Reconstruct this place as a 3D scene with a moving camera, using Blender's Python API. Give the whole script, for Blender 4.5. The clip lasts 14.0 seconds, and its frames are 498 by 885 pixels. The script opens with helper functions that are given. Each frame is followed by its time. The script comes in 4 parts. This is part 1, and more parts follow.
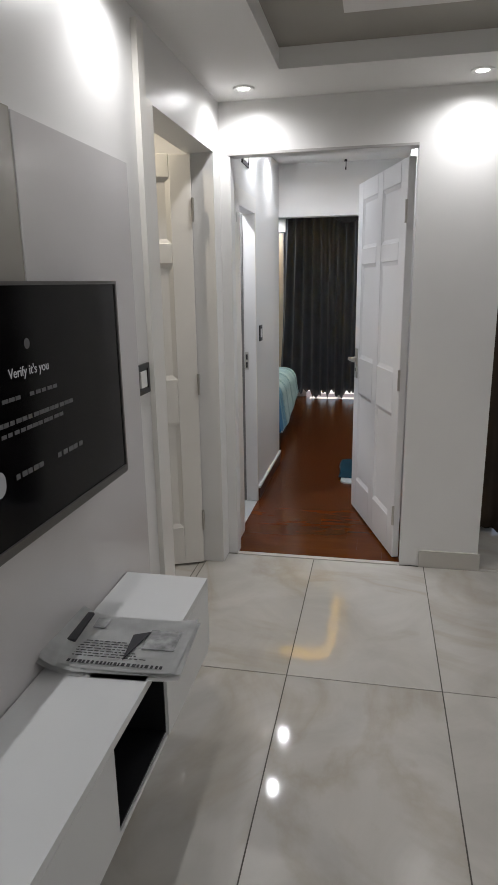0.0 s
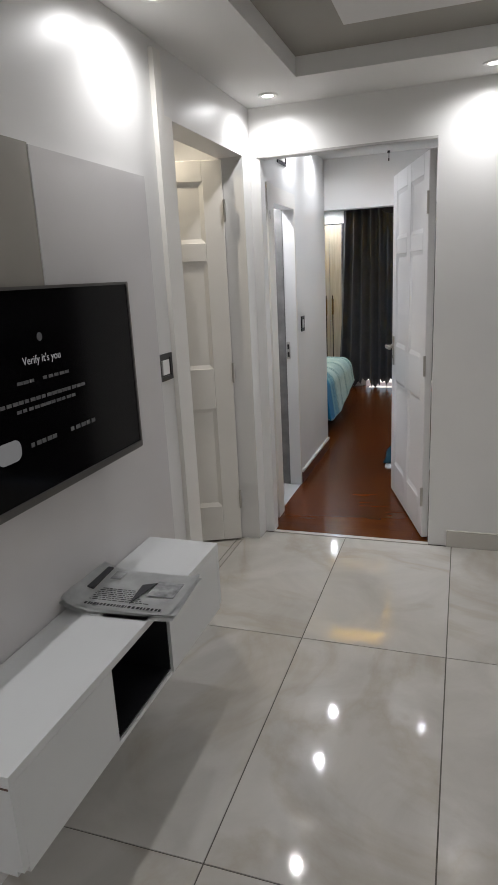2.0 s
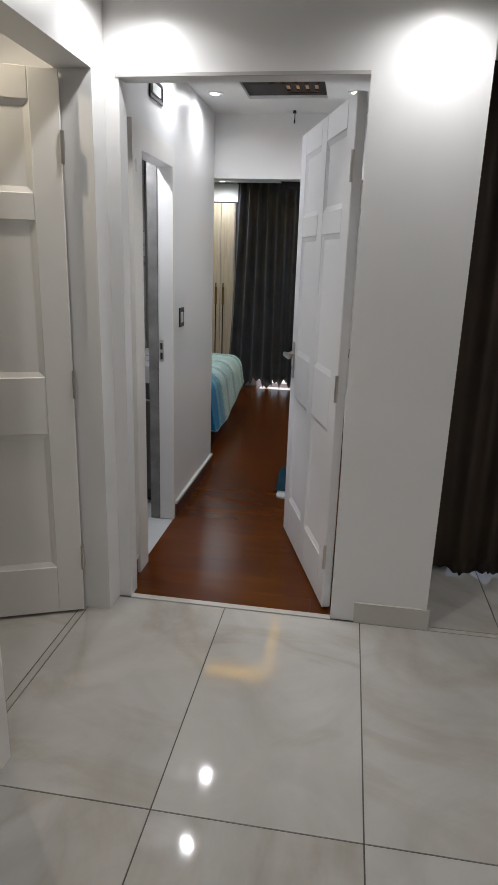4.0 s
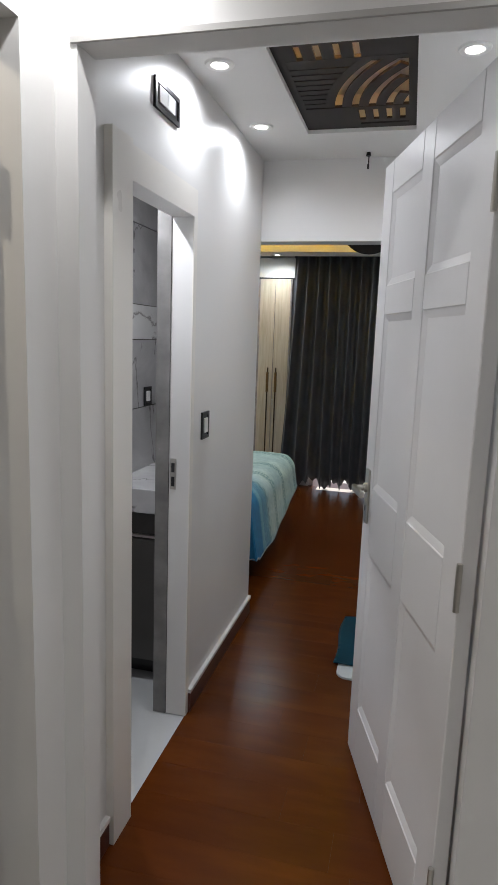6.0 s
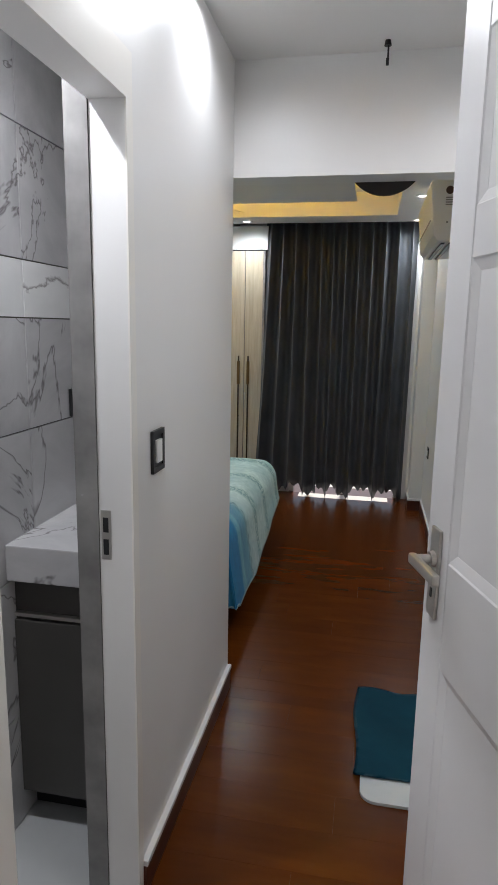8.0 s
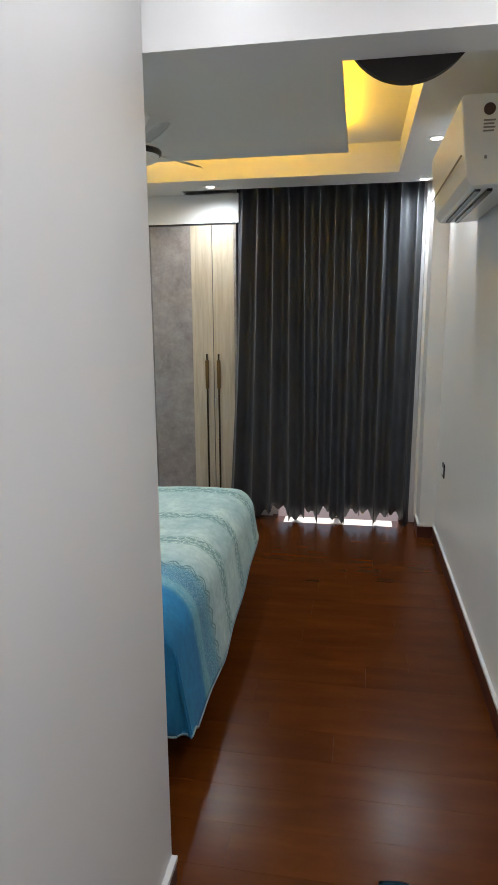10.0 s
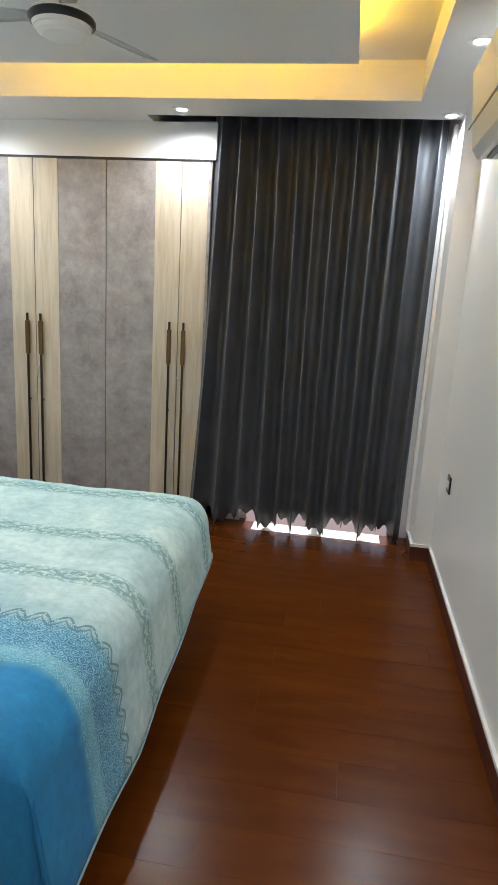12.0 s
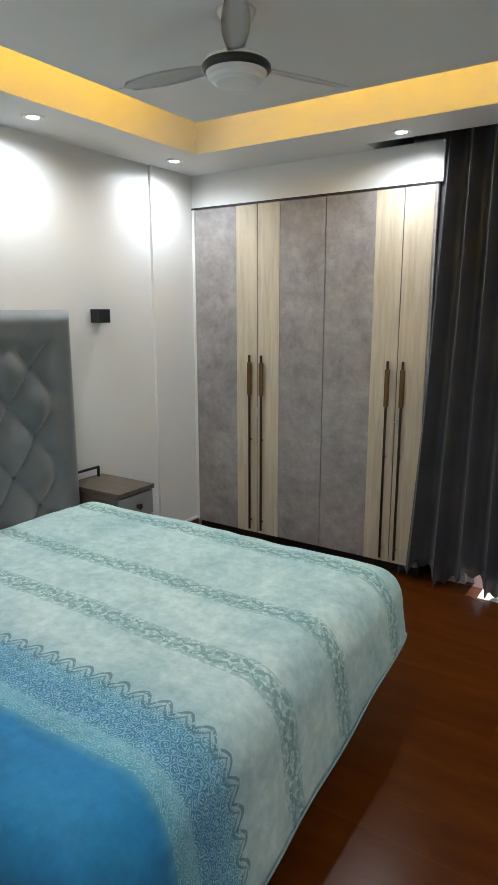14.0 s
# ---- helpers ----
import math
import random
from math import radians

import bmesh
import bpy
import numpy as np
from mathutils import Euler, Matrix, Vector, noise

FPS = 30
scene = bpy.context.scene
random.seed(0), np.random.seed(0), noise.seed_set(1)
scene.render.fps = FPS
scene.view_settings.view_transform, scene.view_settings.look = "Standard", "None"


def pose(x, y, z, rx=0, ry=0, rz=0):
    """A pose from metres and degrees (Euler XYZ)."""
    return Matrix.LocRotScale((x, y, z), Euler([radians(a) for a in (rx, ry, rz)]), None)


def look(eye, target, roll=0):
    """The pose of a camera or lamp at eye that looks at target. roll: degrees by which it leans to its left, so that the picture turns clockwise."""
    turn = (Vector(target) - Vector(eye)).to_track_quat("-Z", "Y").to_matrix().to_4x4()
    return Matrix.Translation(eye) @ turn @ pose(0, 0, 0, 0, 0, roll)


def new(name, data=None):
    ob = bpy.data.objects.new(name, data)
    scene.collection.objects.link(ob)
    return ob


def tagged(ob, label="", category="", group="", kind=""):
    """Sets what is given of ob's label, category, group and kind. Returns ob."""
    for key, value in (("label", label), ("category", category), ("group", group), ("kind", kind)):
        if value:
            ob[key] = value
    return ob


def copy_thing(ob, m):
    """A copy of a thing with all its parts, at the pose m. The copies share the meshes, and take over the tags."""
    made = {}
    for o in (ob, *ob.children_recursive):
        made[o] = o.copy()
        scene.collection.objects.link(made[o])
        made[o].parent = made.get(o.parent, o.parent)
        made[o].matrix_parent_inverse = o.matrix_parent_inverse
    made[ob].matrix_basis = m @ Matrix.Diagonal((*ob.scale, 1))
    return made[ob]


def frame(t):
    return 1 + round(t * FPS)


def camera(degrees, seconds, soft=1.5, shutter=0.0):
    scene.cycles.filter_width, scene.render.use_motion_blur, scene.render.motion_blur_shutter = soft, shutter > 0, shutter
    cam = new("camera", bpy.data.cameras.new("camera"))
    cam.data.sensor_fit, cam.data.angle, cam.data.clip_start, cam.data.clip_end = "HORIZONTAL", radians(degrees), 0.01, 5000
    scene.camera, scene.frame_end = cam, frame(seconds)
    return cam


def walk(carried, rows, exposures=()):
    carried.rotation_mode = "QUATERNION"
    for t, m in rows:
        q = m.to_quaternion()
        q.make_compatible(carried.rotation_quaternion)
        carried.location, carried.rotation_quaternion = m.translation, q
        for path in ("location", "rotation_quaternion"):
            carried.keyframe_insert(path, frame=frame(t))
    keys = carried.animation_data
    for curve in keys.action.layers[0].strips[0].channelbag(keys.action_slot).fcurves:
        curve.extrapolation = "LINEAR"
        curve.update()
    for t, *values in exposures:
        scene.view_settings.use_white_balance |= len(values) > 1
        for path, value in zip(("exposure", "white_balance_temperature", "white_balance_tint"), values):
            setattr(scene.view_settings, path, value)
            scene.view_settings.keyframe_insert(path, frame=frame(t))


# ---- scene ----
cam = camera(43.5, 14.0)
PATH = [
    (0, (0.248, 0.311, 1.52), (-0.143, 2.208, 1.024), -0.9),
    (0.5, (0.385, 0.214, 1.527), (-0.246, 2.023, 0.953), -2.7),
    (1, (0.45, 0.043, 1.531), (-0.266, 1.84, 1.022), -0.9),
    (1.5, (0.495, 0.036, 1.534), (-0.257, 1.81, 0.999), -1.8),
    (2, (0.55, 0.147, 1.525), (-0.083, 1.974, 1.013), -2.9),
    (2.5, (0.582, 0.353, 1.519), (0.067, 2.211, 0.986), -0.1),
    (3, (0.536, 0.59, 1.493), (0.164, 2.473, 0.93), 1.8),
    (3.2, (0.499, 0.693, 1.508), (0.191, 2.586, 0.941), 2.7),
    (5.3, (0.307, 1.899, 1.492), (-0.018, 3.804, 0.975), 0.2),
    (5.5, (0.293, 2.025, 1.503), (-0.105, 3.922, 1.011), 0.3),
    (6, (0.229, 2.282, 1.531), (-0.25, 4.195, 1.2), 2.0),
    (6.5, (0.124, 2.477, 1.546), (-0.277, 4.423, 1.318), 2.0),
    (7, (0.052, 2.668, 1.515), (-0.382, 4.598, 1.218), -0.1),
    (7.5, (0.023, 2.95, 1.502), (-0.443, 4.854, 1.104), -1.6),
    (8, (-0.029, 3.173, 1.492), (-0.401, 5.103, 1.126), 1.0),
    (8.5, (-0.089, 3.399, 1.494), (-0.346, 5.347, 1.118), 1.2),
    (9, (-0.085, 3.695, 1.479), (-0.397, 5.628, 1.071), -0.4),
    (9.2, (-0.076, 3.804, 1.491), (-0.418, 5.739, 1.12), 0.5),
    (11.3, (-0.167, 4.726, 1.423), (-0.492, 6.649, 0.983), -2.3),
    (11.5, (-0.14, 4.821, 1.402), (-0.419, 6.751, 0.956), -0.5),
    (12, (-0.124, 4.958, 1.421), (-0.41, 6.883, 0.959), 3.3),
    (12.3, (-0.016, 5.021, 1.439), (-0.518, 6.896, 0.958), 0.9),
    (12.4, (0.011, 5.059, 1.447), (-0.612, 6.901, 0.98), 0.7),
    (12.5, (0.026, 5.095, 1.469), (-0.725, 6.892, 1.011), 1.3),
    (13, (0.097, 5.236, 1.507), (-0.952, 6.869, 1.025), 0.8),
    (13.5, (0.095, 5.297, 1.508), (-0.944, 6.954, 1.092), 0.5),
    (14, (0.06, 5.329, 1.51), (-1.014, 6.964, 1.094), -0.1),
]
walk(cam, [(t, look(eye, target, roll)) for t, eye, target, roll in PATH],
     exposures=[(0, -0.25), (1.5, -0.15), (3, -0.3), (6.5, -0.38), (9, -0.14), (11.5, 0.34), (12.5, 0.56), (13.2, 0.12), (14, 0.02)])

# ---- light ----
world = bpy.data.worlds.new("sky")
scene.world = world
world.use_nodes = True
wn = world.node_tree
sky = wn.nodes.new("ShaderNodeTexSky")
sky.sky_type, sky.sun_disc = "NISHITA", False
sky.sun_elevation, sky.sun_rotation = radians(52), radians(0)
wn.links.new(sky.outputs[0], wn.nodes["Background"].inputs[0])
wn.nodes["Background"].inputs[1].default_value = 0.12

sun = new("sun", bpy.data.lights.new("sun", "SUN"))
sun.data.energy, sun.data.angle, sun.data.color = 5.0, radians(0.5), (1.0, 0.95, 0.88)
sun.matrix_world = look((0, 14, 9), (0, 8.7, 1.9))

LIVING = (0.995, 0.985, 0.995)
SIDE_WARM = (1.0, 0.88, 0.70)
COOL = (0.91, 0.935, 1.0)
BEDCOOL = (0.83, 0.925, 1.0)
W_LIVING, W_CORR, W_BED, W_BATH, W_SIDE = 17.0, 17.0, 26.0, 58.0, 25.0
LED_POWER, GRILLE_POWER = 22.0, 75.0


def downlamp(x, y, z, watts, colour, cone=170):
    lamp = new("downlight_lamp", bpy.data.lights.new("downlight_lamp", "SPOT"))
    lamp.data.energy, lamp.data.color = watts, colour
    lamp.data.spot_size, lamp.data.spot_blend, lamp.data.shadow_soft_size = radians(cone), 1.0, 0.02
    lamp.location = (x, y, z - 0.022)
    return lamp


# ---- materials ----
def shade(name):
    m = bpy.data.materials.new(name)
    m.use_nodes = True
    return m, m.node_tree, m.node_tree.nodes["Principled BSDF"]


def node(nt, kind, **values):
    n = nt.nodes.new(kind)
    for k, v in values.items():
        n.inputs[k.replace("_", " ")].default_value = v
    return n


def ramp(nt, src, stops):
    r = nt.nodes.new("ShaderNodeValToRGB")
    while len(r.color_ramp.elements) < len(stops):
        r.color_ramp.elements.new(0.5)
    for e, (p, c) in zip(r.color_ramp.elements, stops):
        e.position, e.color = p, (*c, 1)
    nt.links.new(src, r.inputs[0])
    return r.outputs[0]


def coords(nt, scale=(1, 1, 1), kind="Object"):
    tc = nt.nodes.new("ShaderNodeTexCoord")
    mp = nt.nodes.new("ShaderNodeMapping")
    mp.inputs["Scale"].default_value = scale
    nt.links.new(tc.outputs[kind], mp.inputs[0])
    return mp.outputs[0]


def noise_of(nt, vec, scale, detail=4.0, rough=0.55, distort=0.0):
    n = node(nt, "ShaderNodeTexNoise", Scale=scale, Detail=detail, Roughness=rough, Distortion=distort)
    nt.links.new(vec, n.inputs["Vector"])
    return n.outputs[0]


def bump(nt, b, src, strength, dist=0.002):
    n = node(nt, "ShaderNodeBump", Strength=strength, Distance=dist)
    nt.links.new(src, n.inputs["Height"])
    nt.links.new(n.outputs[0], b.inputs["Normal"])


def mixed(nt, fac, a, b, kind="MIX"):
    n = nt.nodes.new("ShaderNodeMix")
    n.data_type, n.blend_type = "RGBA", kind
    for sock, v in ((n.inputs[0], fac), (n.inputs[6], a), (n.inputs[7], b)):
        if isinstance(v, (int, float)):
            sock.default_value = v
        elif isinstance(v, tuple):
            sock.default_value = (*v, 1)
        else:
            nt.links.new(v, sock)
    return n.outputs[2]


def plain(name, base, rough=0.5, metal=0.0, vary=0.06, scale=3.0, grain=60.0, relief=0.08, coat=0.0):
    m, nt, b = shade(name)
    v = coords(nt)
    big = noise_of(nt, v, scale)
    lo, hi = [tuple(max(0, c * (1 + s * vary)) for c in base) for s in (-1, 1)]
    nt.links.new(ramp(nt, big, [(0.3, lo), (0.7, hi)]), b.inputs["Base Color"])
    fine = noise_of(nt, v, grain, 3)
    rr = node(nt, "ShaderNodeMapRange")
    rr.inputs[3].default_value, rr.inputs[4].default_value = max(0.02, rough - 0.06), min(1, rough + 0.06)
    nt.links.new(big, rr.inputs[0])
    nt.links.new(rr.outputs[0], b.inputs["Roughness"])
    b.inputs["Metallic"].default_value = metal
    b.inputs["Coat Weight"].default_value = coat
    if relief:
        bump(nt, b, fine, relief)
    return m


def glow(name, colour, strength):
    m, nt, b = shade(name)
    b.inputs["Base Color"].default_value = (0.05, 0.05, 0.05, 1)
    b.inputs["Emission Color"].default_value = (*colour, 1)
    b.inputs["Emission Strength"].default_value = strength
    return m


def tile_material():
    m, nt, b = shade("polished_porcelain")
    tc = nt.nodes.new("ShaderNodeTexCoord")
    info = nt.nodes.new("ShaderNodeObjectInfo")
    add = nt.nodes.new("ShaderNodeVectorMath")
    add.operation = "MULTIPLY_ADD"
    nt.links.new(info.outputs["Random"], add.inputs[0])
    add.inputs[1].default_value = (7, 3, 5)
    geo = nt.nodes.new("ShaderNodeNewGeometry")
    nt.links.new(geo.outputs["Position"], add.inputs[2])
    v = add.outputs[0]
    cloud = noise_of(nt, v, 2.2, 6, 0.6, 1.2)
    vein = noise_of(nt, v, 0.9, 6, 0.55, 1.4)
    base = ramp(nt, cloud, [(0.3, (0.42, 0.405, 0.375)), (0.7, (0.52, 0.505, 0.475))])
    line = ramp(nt, vein, [(0.43, (1, 1, 1)), (0.495, (0.90, 0.87, 0.82)), (0.55, (1, 1, 1))])
    nt.links.new(mixed(nt, 1.0, base, line, "MULTIPLY"), b.inputs["Base Color"])
    b.inputs["Roughness"].default_value = 0.065
    b.inputs["Specular IOR Level"].default_value = 0.42
    bump(nt, b, noise_of(nt, v, 5, 2), 0.03, 0.004)
    return m


def wood_floor_material():
    m, nt, b = shade("red_brown_laminate")
    info = nt.nodes.new("ShaderNodeObjectInfo")
    geo = nt.nodes.new("ShaderNodeNewGeometry")
    add = nt.nodes.new("ShaderNodeVectorMath")
    add.operation = "MULTIPLY_ADD"
    nt.links.new(info.outputs["Random"], add.inputs[0])
    add.inputs[1].default_value = (9, 13, 0)
    nt.links.new(geo.outputs["Position"], add.inputs[2])
    mp = nt.nodes.new("ShaderNodeMapping")
    mp.inputs["Scale"].default_value = (1.6, 8, 1)
    nt.links.new(add.outputs[0], mp.inputs[0])
    g = noise_of(nt, mp.outputs[0], 1.4, 6, 0.58, 0.25)
    base = ramp(nt, g, [(0.25, (0.066, 0.0150, 0.0018)), (0.55, (0.090, 0.0215, 0.0024)), (0.8, (0.114, 0.0300, 0.0034))])
    tint = ramp(nt, info.outputs["Random"], [(0, (0.90, 0.89, 0.88)), (1, (1.07, 1.07, 1.07))])
    nt.links.new(mixed(nt, 1.0, base, tint, "MULTIPLY"), b.inputs["Base Color"])
    b.inputs["Roughness"].default_value = 0.25
    b.inputs["Specular IOR Level"].default_value = 0.19
    return m


def marble_material(name, lo, hi, wide):
    m, nt, b = shade(name)
    info = nt.nodes.new("ShaderNodeObjectInfo")
    add = nt.nodes.new("ShaderNodeVectorMath")
    add.operation = "MULTIPLY_ADD"
    nt.links.new(info.outputs["Random"], add.inputs[0])
    add.inputs[1].default_value = (11, 17, 23)
    geo = nt.nodes.new("ShaderNodeNewGeometry")
    nt.links.new(geo.outputs["Position"], add.inputs[2])
    v = add.outputs[0]
    cloud = noise_of(nt, v, 2.5, 6, 0.6, 0.8)
    vein = noise_of(nt, v, 0.8, 6, 0.6, 1.5)
    base = ramp(nt, cloud, [(0.3, lo), (0.7, hi)])
    line = ramp(nt, vein, [(0.5 - wide, (1, 1, 1)), (0.5, (0.42, 0.40, 0.40)), (0.5 + wide * 0.7, (1, 1, 1))])
    nt.links.new(mixed(nt, 1.0, base, line, "MULTIPLY"), b.inputs["Base Color"])
    b.inputs["Roughness"].default_value = 0.16
    return m


def cloth_material(name, a, c, rough=0.85, sheen=0.3, weave=900):
    m, nt, b = shade(name)
    v = coords(nt)
    nt.links.new(ramp(nt, noise_of(nt, v, 5, 5), [(0.3, a), (0.7, c)]), b.inputs["Base Color"])
    b.inputs["Roughness"].default_value = rough
    b.inputs["Sheen Weight"].default_value = sheen
    bump(nt, b, noise_of(nt, v, weave, 2), 0.25, 0.001)
    return m


def grain_material(name, stops, scale=(14, 14, 1.2), rough=0.4, amount=0.05):
    m, nt, b = shade(name)
    v = coords(nt, scale)
    g = noise_of(nt, v, 2.4, 7, 0.62, 0.6)
    nt.links.new(ramp(nt, g, stops), b.inputs["Base Color"])
    b.inputs["Roughness"].default_value = rough
    bump(nt, b, g, amount)
    return m


def stone_laminate():
    m, nt, b = shade("grey_stone_laminate")
    v = coords(nt)
    n1 = noise_of(nt, v, 5.5, 9, 0.72, 0.3)
    n2 = noise_of(nt, v, 16, 7, 0.74, 0.2)
    base = ramp(nt, n1, [(0.28, (0.20, 0.18, 0.178)), (0.5, (0.315, 0.288, 0.282)), (0.72, (0.42, 0.39, 0.38))])
    blot = ramp(nt, n2, [(0.35, (0.78, 0.77, 0.77)), (0.6, (1, 1, 1))])
    nt.links.new(mixed(nt, 1.0, base, blot, "MULTIPLY"), b.inputs["Base Color"])
    b.inputs["Roughness"].default_value = 0.42
    bump(nt, b, n2, 0.05)
    return m


def math_node(nt, op, a, c=0.0, third=None):
    n = nt.nodes.new("ShaderNodeMath")
    n.operation = op
    for sock, v in zip(n.inputs, (a, c, third)):
        if v is None:
            continue
        if isinstance(v, (int, float)):
            sock.default_value = v
        else:
            nt.links.new(v, sock)
    return n.outputs[0]


def bedspread_material():
    """Printed cotton: v runs across the bed, from the plain blue end to the mint end."""
    m, nt, b = shade("printed_bedspread")
    uv = nt.nodes.new("ShaderNodeUVMap")
    sep = nt.nodes.new("ShaderNodeSeparateXYZ")
    nt.links.new(uv.outputs[0], sep.inputs[0])
    u, v = sep.outputs[0], sep.outputs[1]
    soft = noise_of(nt, uv.outputs[0], 7, 5, 0.6)
    fine = noise_of(nt, uv.outputs[0], 60, 4, 0.6)
    wob = math_node(nt, "MULTIPLY_ADD", soft, 0.03, -0.015)
    vv = math_node(nt, "ADD", v, wob)
    # ground: blue, a ragged change to pale turquoise, blue lace band, then mint
    ground = ramp(nt, math_node(nt, "DIVIDE", vv, 2.0), [
        (0.0, (0.008, 0.155, 0.30)), (0.20, (0.008, 0.20, 0.41)), (0.288, (0.010, 0.20, 0.43)),
        (0.302, (0.10, 0.34, 0.46)), (0.325, (0.16, 0.40, 0.50)), (0.345, (0.08, 0.29, 0.46)), (0.385, (0.14, 0.38, 0.50)),
        (0.410, (0.42, 0.56, 0.57)), (0.45, (0.55, 0.66, 0.64)), (0.7, (0.54, 0.66, 0.63)), (1.0, (0.50, 0.64, 0.61))])
    mott = ramp(nt, noise_of(nt, uv.outputs[0], 26, 5, 0.7), [(0.33, (0.74, 0.84, 0.86)), (0.67, (1.08, 1.10, 1.11))])
    ground = mixed(nt, 1.0, ground, ramp(nt, noise_of(nt, uv.outputs[0], 4.5, 4, 0.6, 0.6), [(0.3, (0.70, 0.80, 0.84)), (0.7, (1.1, 1.08, 1.06))]), "MULTIPLY")
    ground = mixed(nt, 1.0, ground, mott, "MULTIPLY")
    # ornament: a lattice of small circles, cut into bands
    mp = nt.nodes.new("ShaderNodeMapping")
    mp.inputs["Scale"].default_value = (36, 36, 1)
    nt.links.new(uv.outputs[0], mp.inputs[0])
    vor = nt.nodes.new("ShaderNodeTexVoronoi")
    vor.inputs["Scale"].default_value = 1.0
    vor.inputs["Randomness"].default_value = 0.12
    warp = nt.nodes.new("ShaderNodeTexNoise")
    warp.inputs["Scale"].default_value = 48
    nt.links.new(uv.outputs[0], warp.inputs["Vector"])
    shift = nt.nodes.new("ShaderNodeVectorMath")
    shift.operation = "MULTIPLY_ADD"
    nt.links.new(warp.outputs["Color"], shift.inputs[0])
    shift.inputs[1].default_value = (0.9, 0.9, 0)
    nt.links.new(mp.outputs[0], shift.inputs[2])
    nt.links.new(shift.outputs[0], vor.inputs["Vector"])
    ring = math_node(nt, "SINE", math_node(nt, "MULTIPLY", vor.outputs["Distance"], 26.0))
    ringed = math_node(nt, "GREATER_THAN", math_node(nt, "ADD", ring, math_node(nt, "MULTIPLY_ADD", fine, 3.2, -1.6)), 0.35)

    def band(lo, hi):
        return math_node(nt, "MULTIPLY", math_node(nt, "GREATER_THAN", vv, lo), math_node(nt, "LESS_THAN", vv, hi))
    wave = math_node(nt, "MULTIPLY", math_node(nt, "ABSOLUTE", math_node(nt, "SINE", math_node(nt, "MULTIPLY", u, 46.0))), 0.032)
    edge = math_node(nt, "LESS_THAN", math_node(nt, "ABSOLUTE", math_node(nt, "SUBTRACT", math_node(nt, "SUBTRACT", vv, 0.795), wave)), 0.0055)
    # second scallop, offset by half a wave, crossing the first into a chain of loops
    wave_b = math_node(nt, "MULTIPLY", math_node(nt, "ABSOLUTE", math_node(nt, "COSINE", math_node(nt, "MULTIPLY", u, 46.0))), -0.032)
    edge_b = math_node(nt, "LESS_THAN", math_node(nt, "ABSOLUTE", math_node(nt, "SUBTRACT", math_node(nt, "SUBTRACT", vv, 0.815), wave_b)), 0.0045)
    deep = math_node(nt, "MULTIPLY", band(0.66, 0.80), ringed)
    white = math_node(nt, "MULTIPLY", band(0.60, 0.82), math_node(nt, "LESS_THAN", math_node(nt, "ADD", ring, math_node(nt, "MULTIPLY_ADD", fine, 3.2, -1.6)), -0.55))
    col = mixed(nt, math_node(nt, "MULTIPLY", deep, 0.55), ground, (0.012, 0.13, 0.25))
    col = mixed(nt, math_node(nt, "MULTIPLY", white, 0.42), col, (0.46, 0.62, 0.64))
    col = mixed(nt, math_node(nt, "MULTIPLY", math_node(nt, "MULTIPLY", edge, math_node(nt, "GREATER_THAN", fine, 0.40)), 0.65), col, (0.03, 0.10, 0.13))
    col = mixed(nt, math_node(nt, "MULTIPLY", edge_b, 0.6), col, (0.04, 0.13, 0.17))
    for c in (1.06, 1.37, 1.81):
        off = math_node(nt, "SUBTRACT", vv, c)
        w2 = math_node(nt, "MULTIPLY", math_node(nt, "SINE", math_node(nt, "MULTIPLY", u, 40.0)), 0.022)
        l1 = math_node(nt, "LESS_THAN", math_node(nt, "ABSOLUTE", math_node(nt, "SUBTRACT", off, w2)), 0.009)
        l2 = math_node(nt, "LESS_THAN", math_node(nt, "ABSOLUTE", math_node(nt, "ADD", off, w2)), 0.009)
        body = math_node(nt, "LESS_THAN", math_node(nt, "ABSOLUTE", off), 0.044)
        speck = math_node(nt, "MULTIPLY", body, math_node(nt, "GREATER_THAN", fine, 0.47))
        col = mixed(nt, math_node(nt, "MULTIPLY", math_node(nt, "MULTIPLY", math_node(nt, "MAXIMUM", l1, l2), math_node(nt, "GREATER_THAN", fine, 0.45)), 0.75), col, (0.10, 0.22, 0.23))
        col = mixed(nt, math_node(nt, "MULTIPLY", speck, 0.6), col, (0.20, 0.36, 0.36))
    nt.links.new(col, b.inputs["Base Color"])
    b.inputs["Roughness"].default_value = 0.8
    b.inputs["Sheen Weight"].default_value = 0.05
    bump(nt, b, soft, 0.25, 0.01)
    return m


PAINT = plain("white_wall_paint", (0.72, 0.715, 0.705), 0.36, vary=0.025, scale=1.4, grain=90, relief=0.05)
CEIL = plain("ceiling_paint", (0.74, 0.735, 0.72), 0.6, vary=0.02, scale=1.2, relief=0.03)
CEIL_DARK = plain("taupe_ceiling", (0.34, 0.325, 0.29), 0.6, vary=0.05)
GLOSS = plain("white_enamel", (0.76, 0.74, 0.70), 0.3, vary=0.03, scale=2, grain=40, relief=0.05)
ENAMEL = plain("cool_white_enamel", (0.76, 0.755, 0.76), 0.32, vary=0.03, scale=2, grain=40, relief=0.05)
LAMINATE = plain("white_gloss_laminate", (0.68, 0.695, 0.70), 0.12, vary=0.015, relief=0)
TAUPE = plain("taupe_gloss_panel", (0.34, 0.32, 0.29), 0.16, vary=0.04, scale=1.5, relief=0)
PALE = plain("pale_grey_gloss_panel", (0.60, 0.585, 0.585), 0.18, vary=0.03, scale=1.5, relief=0)
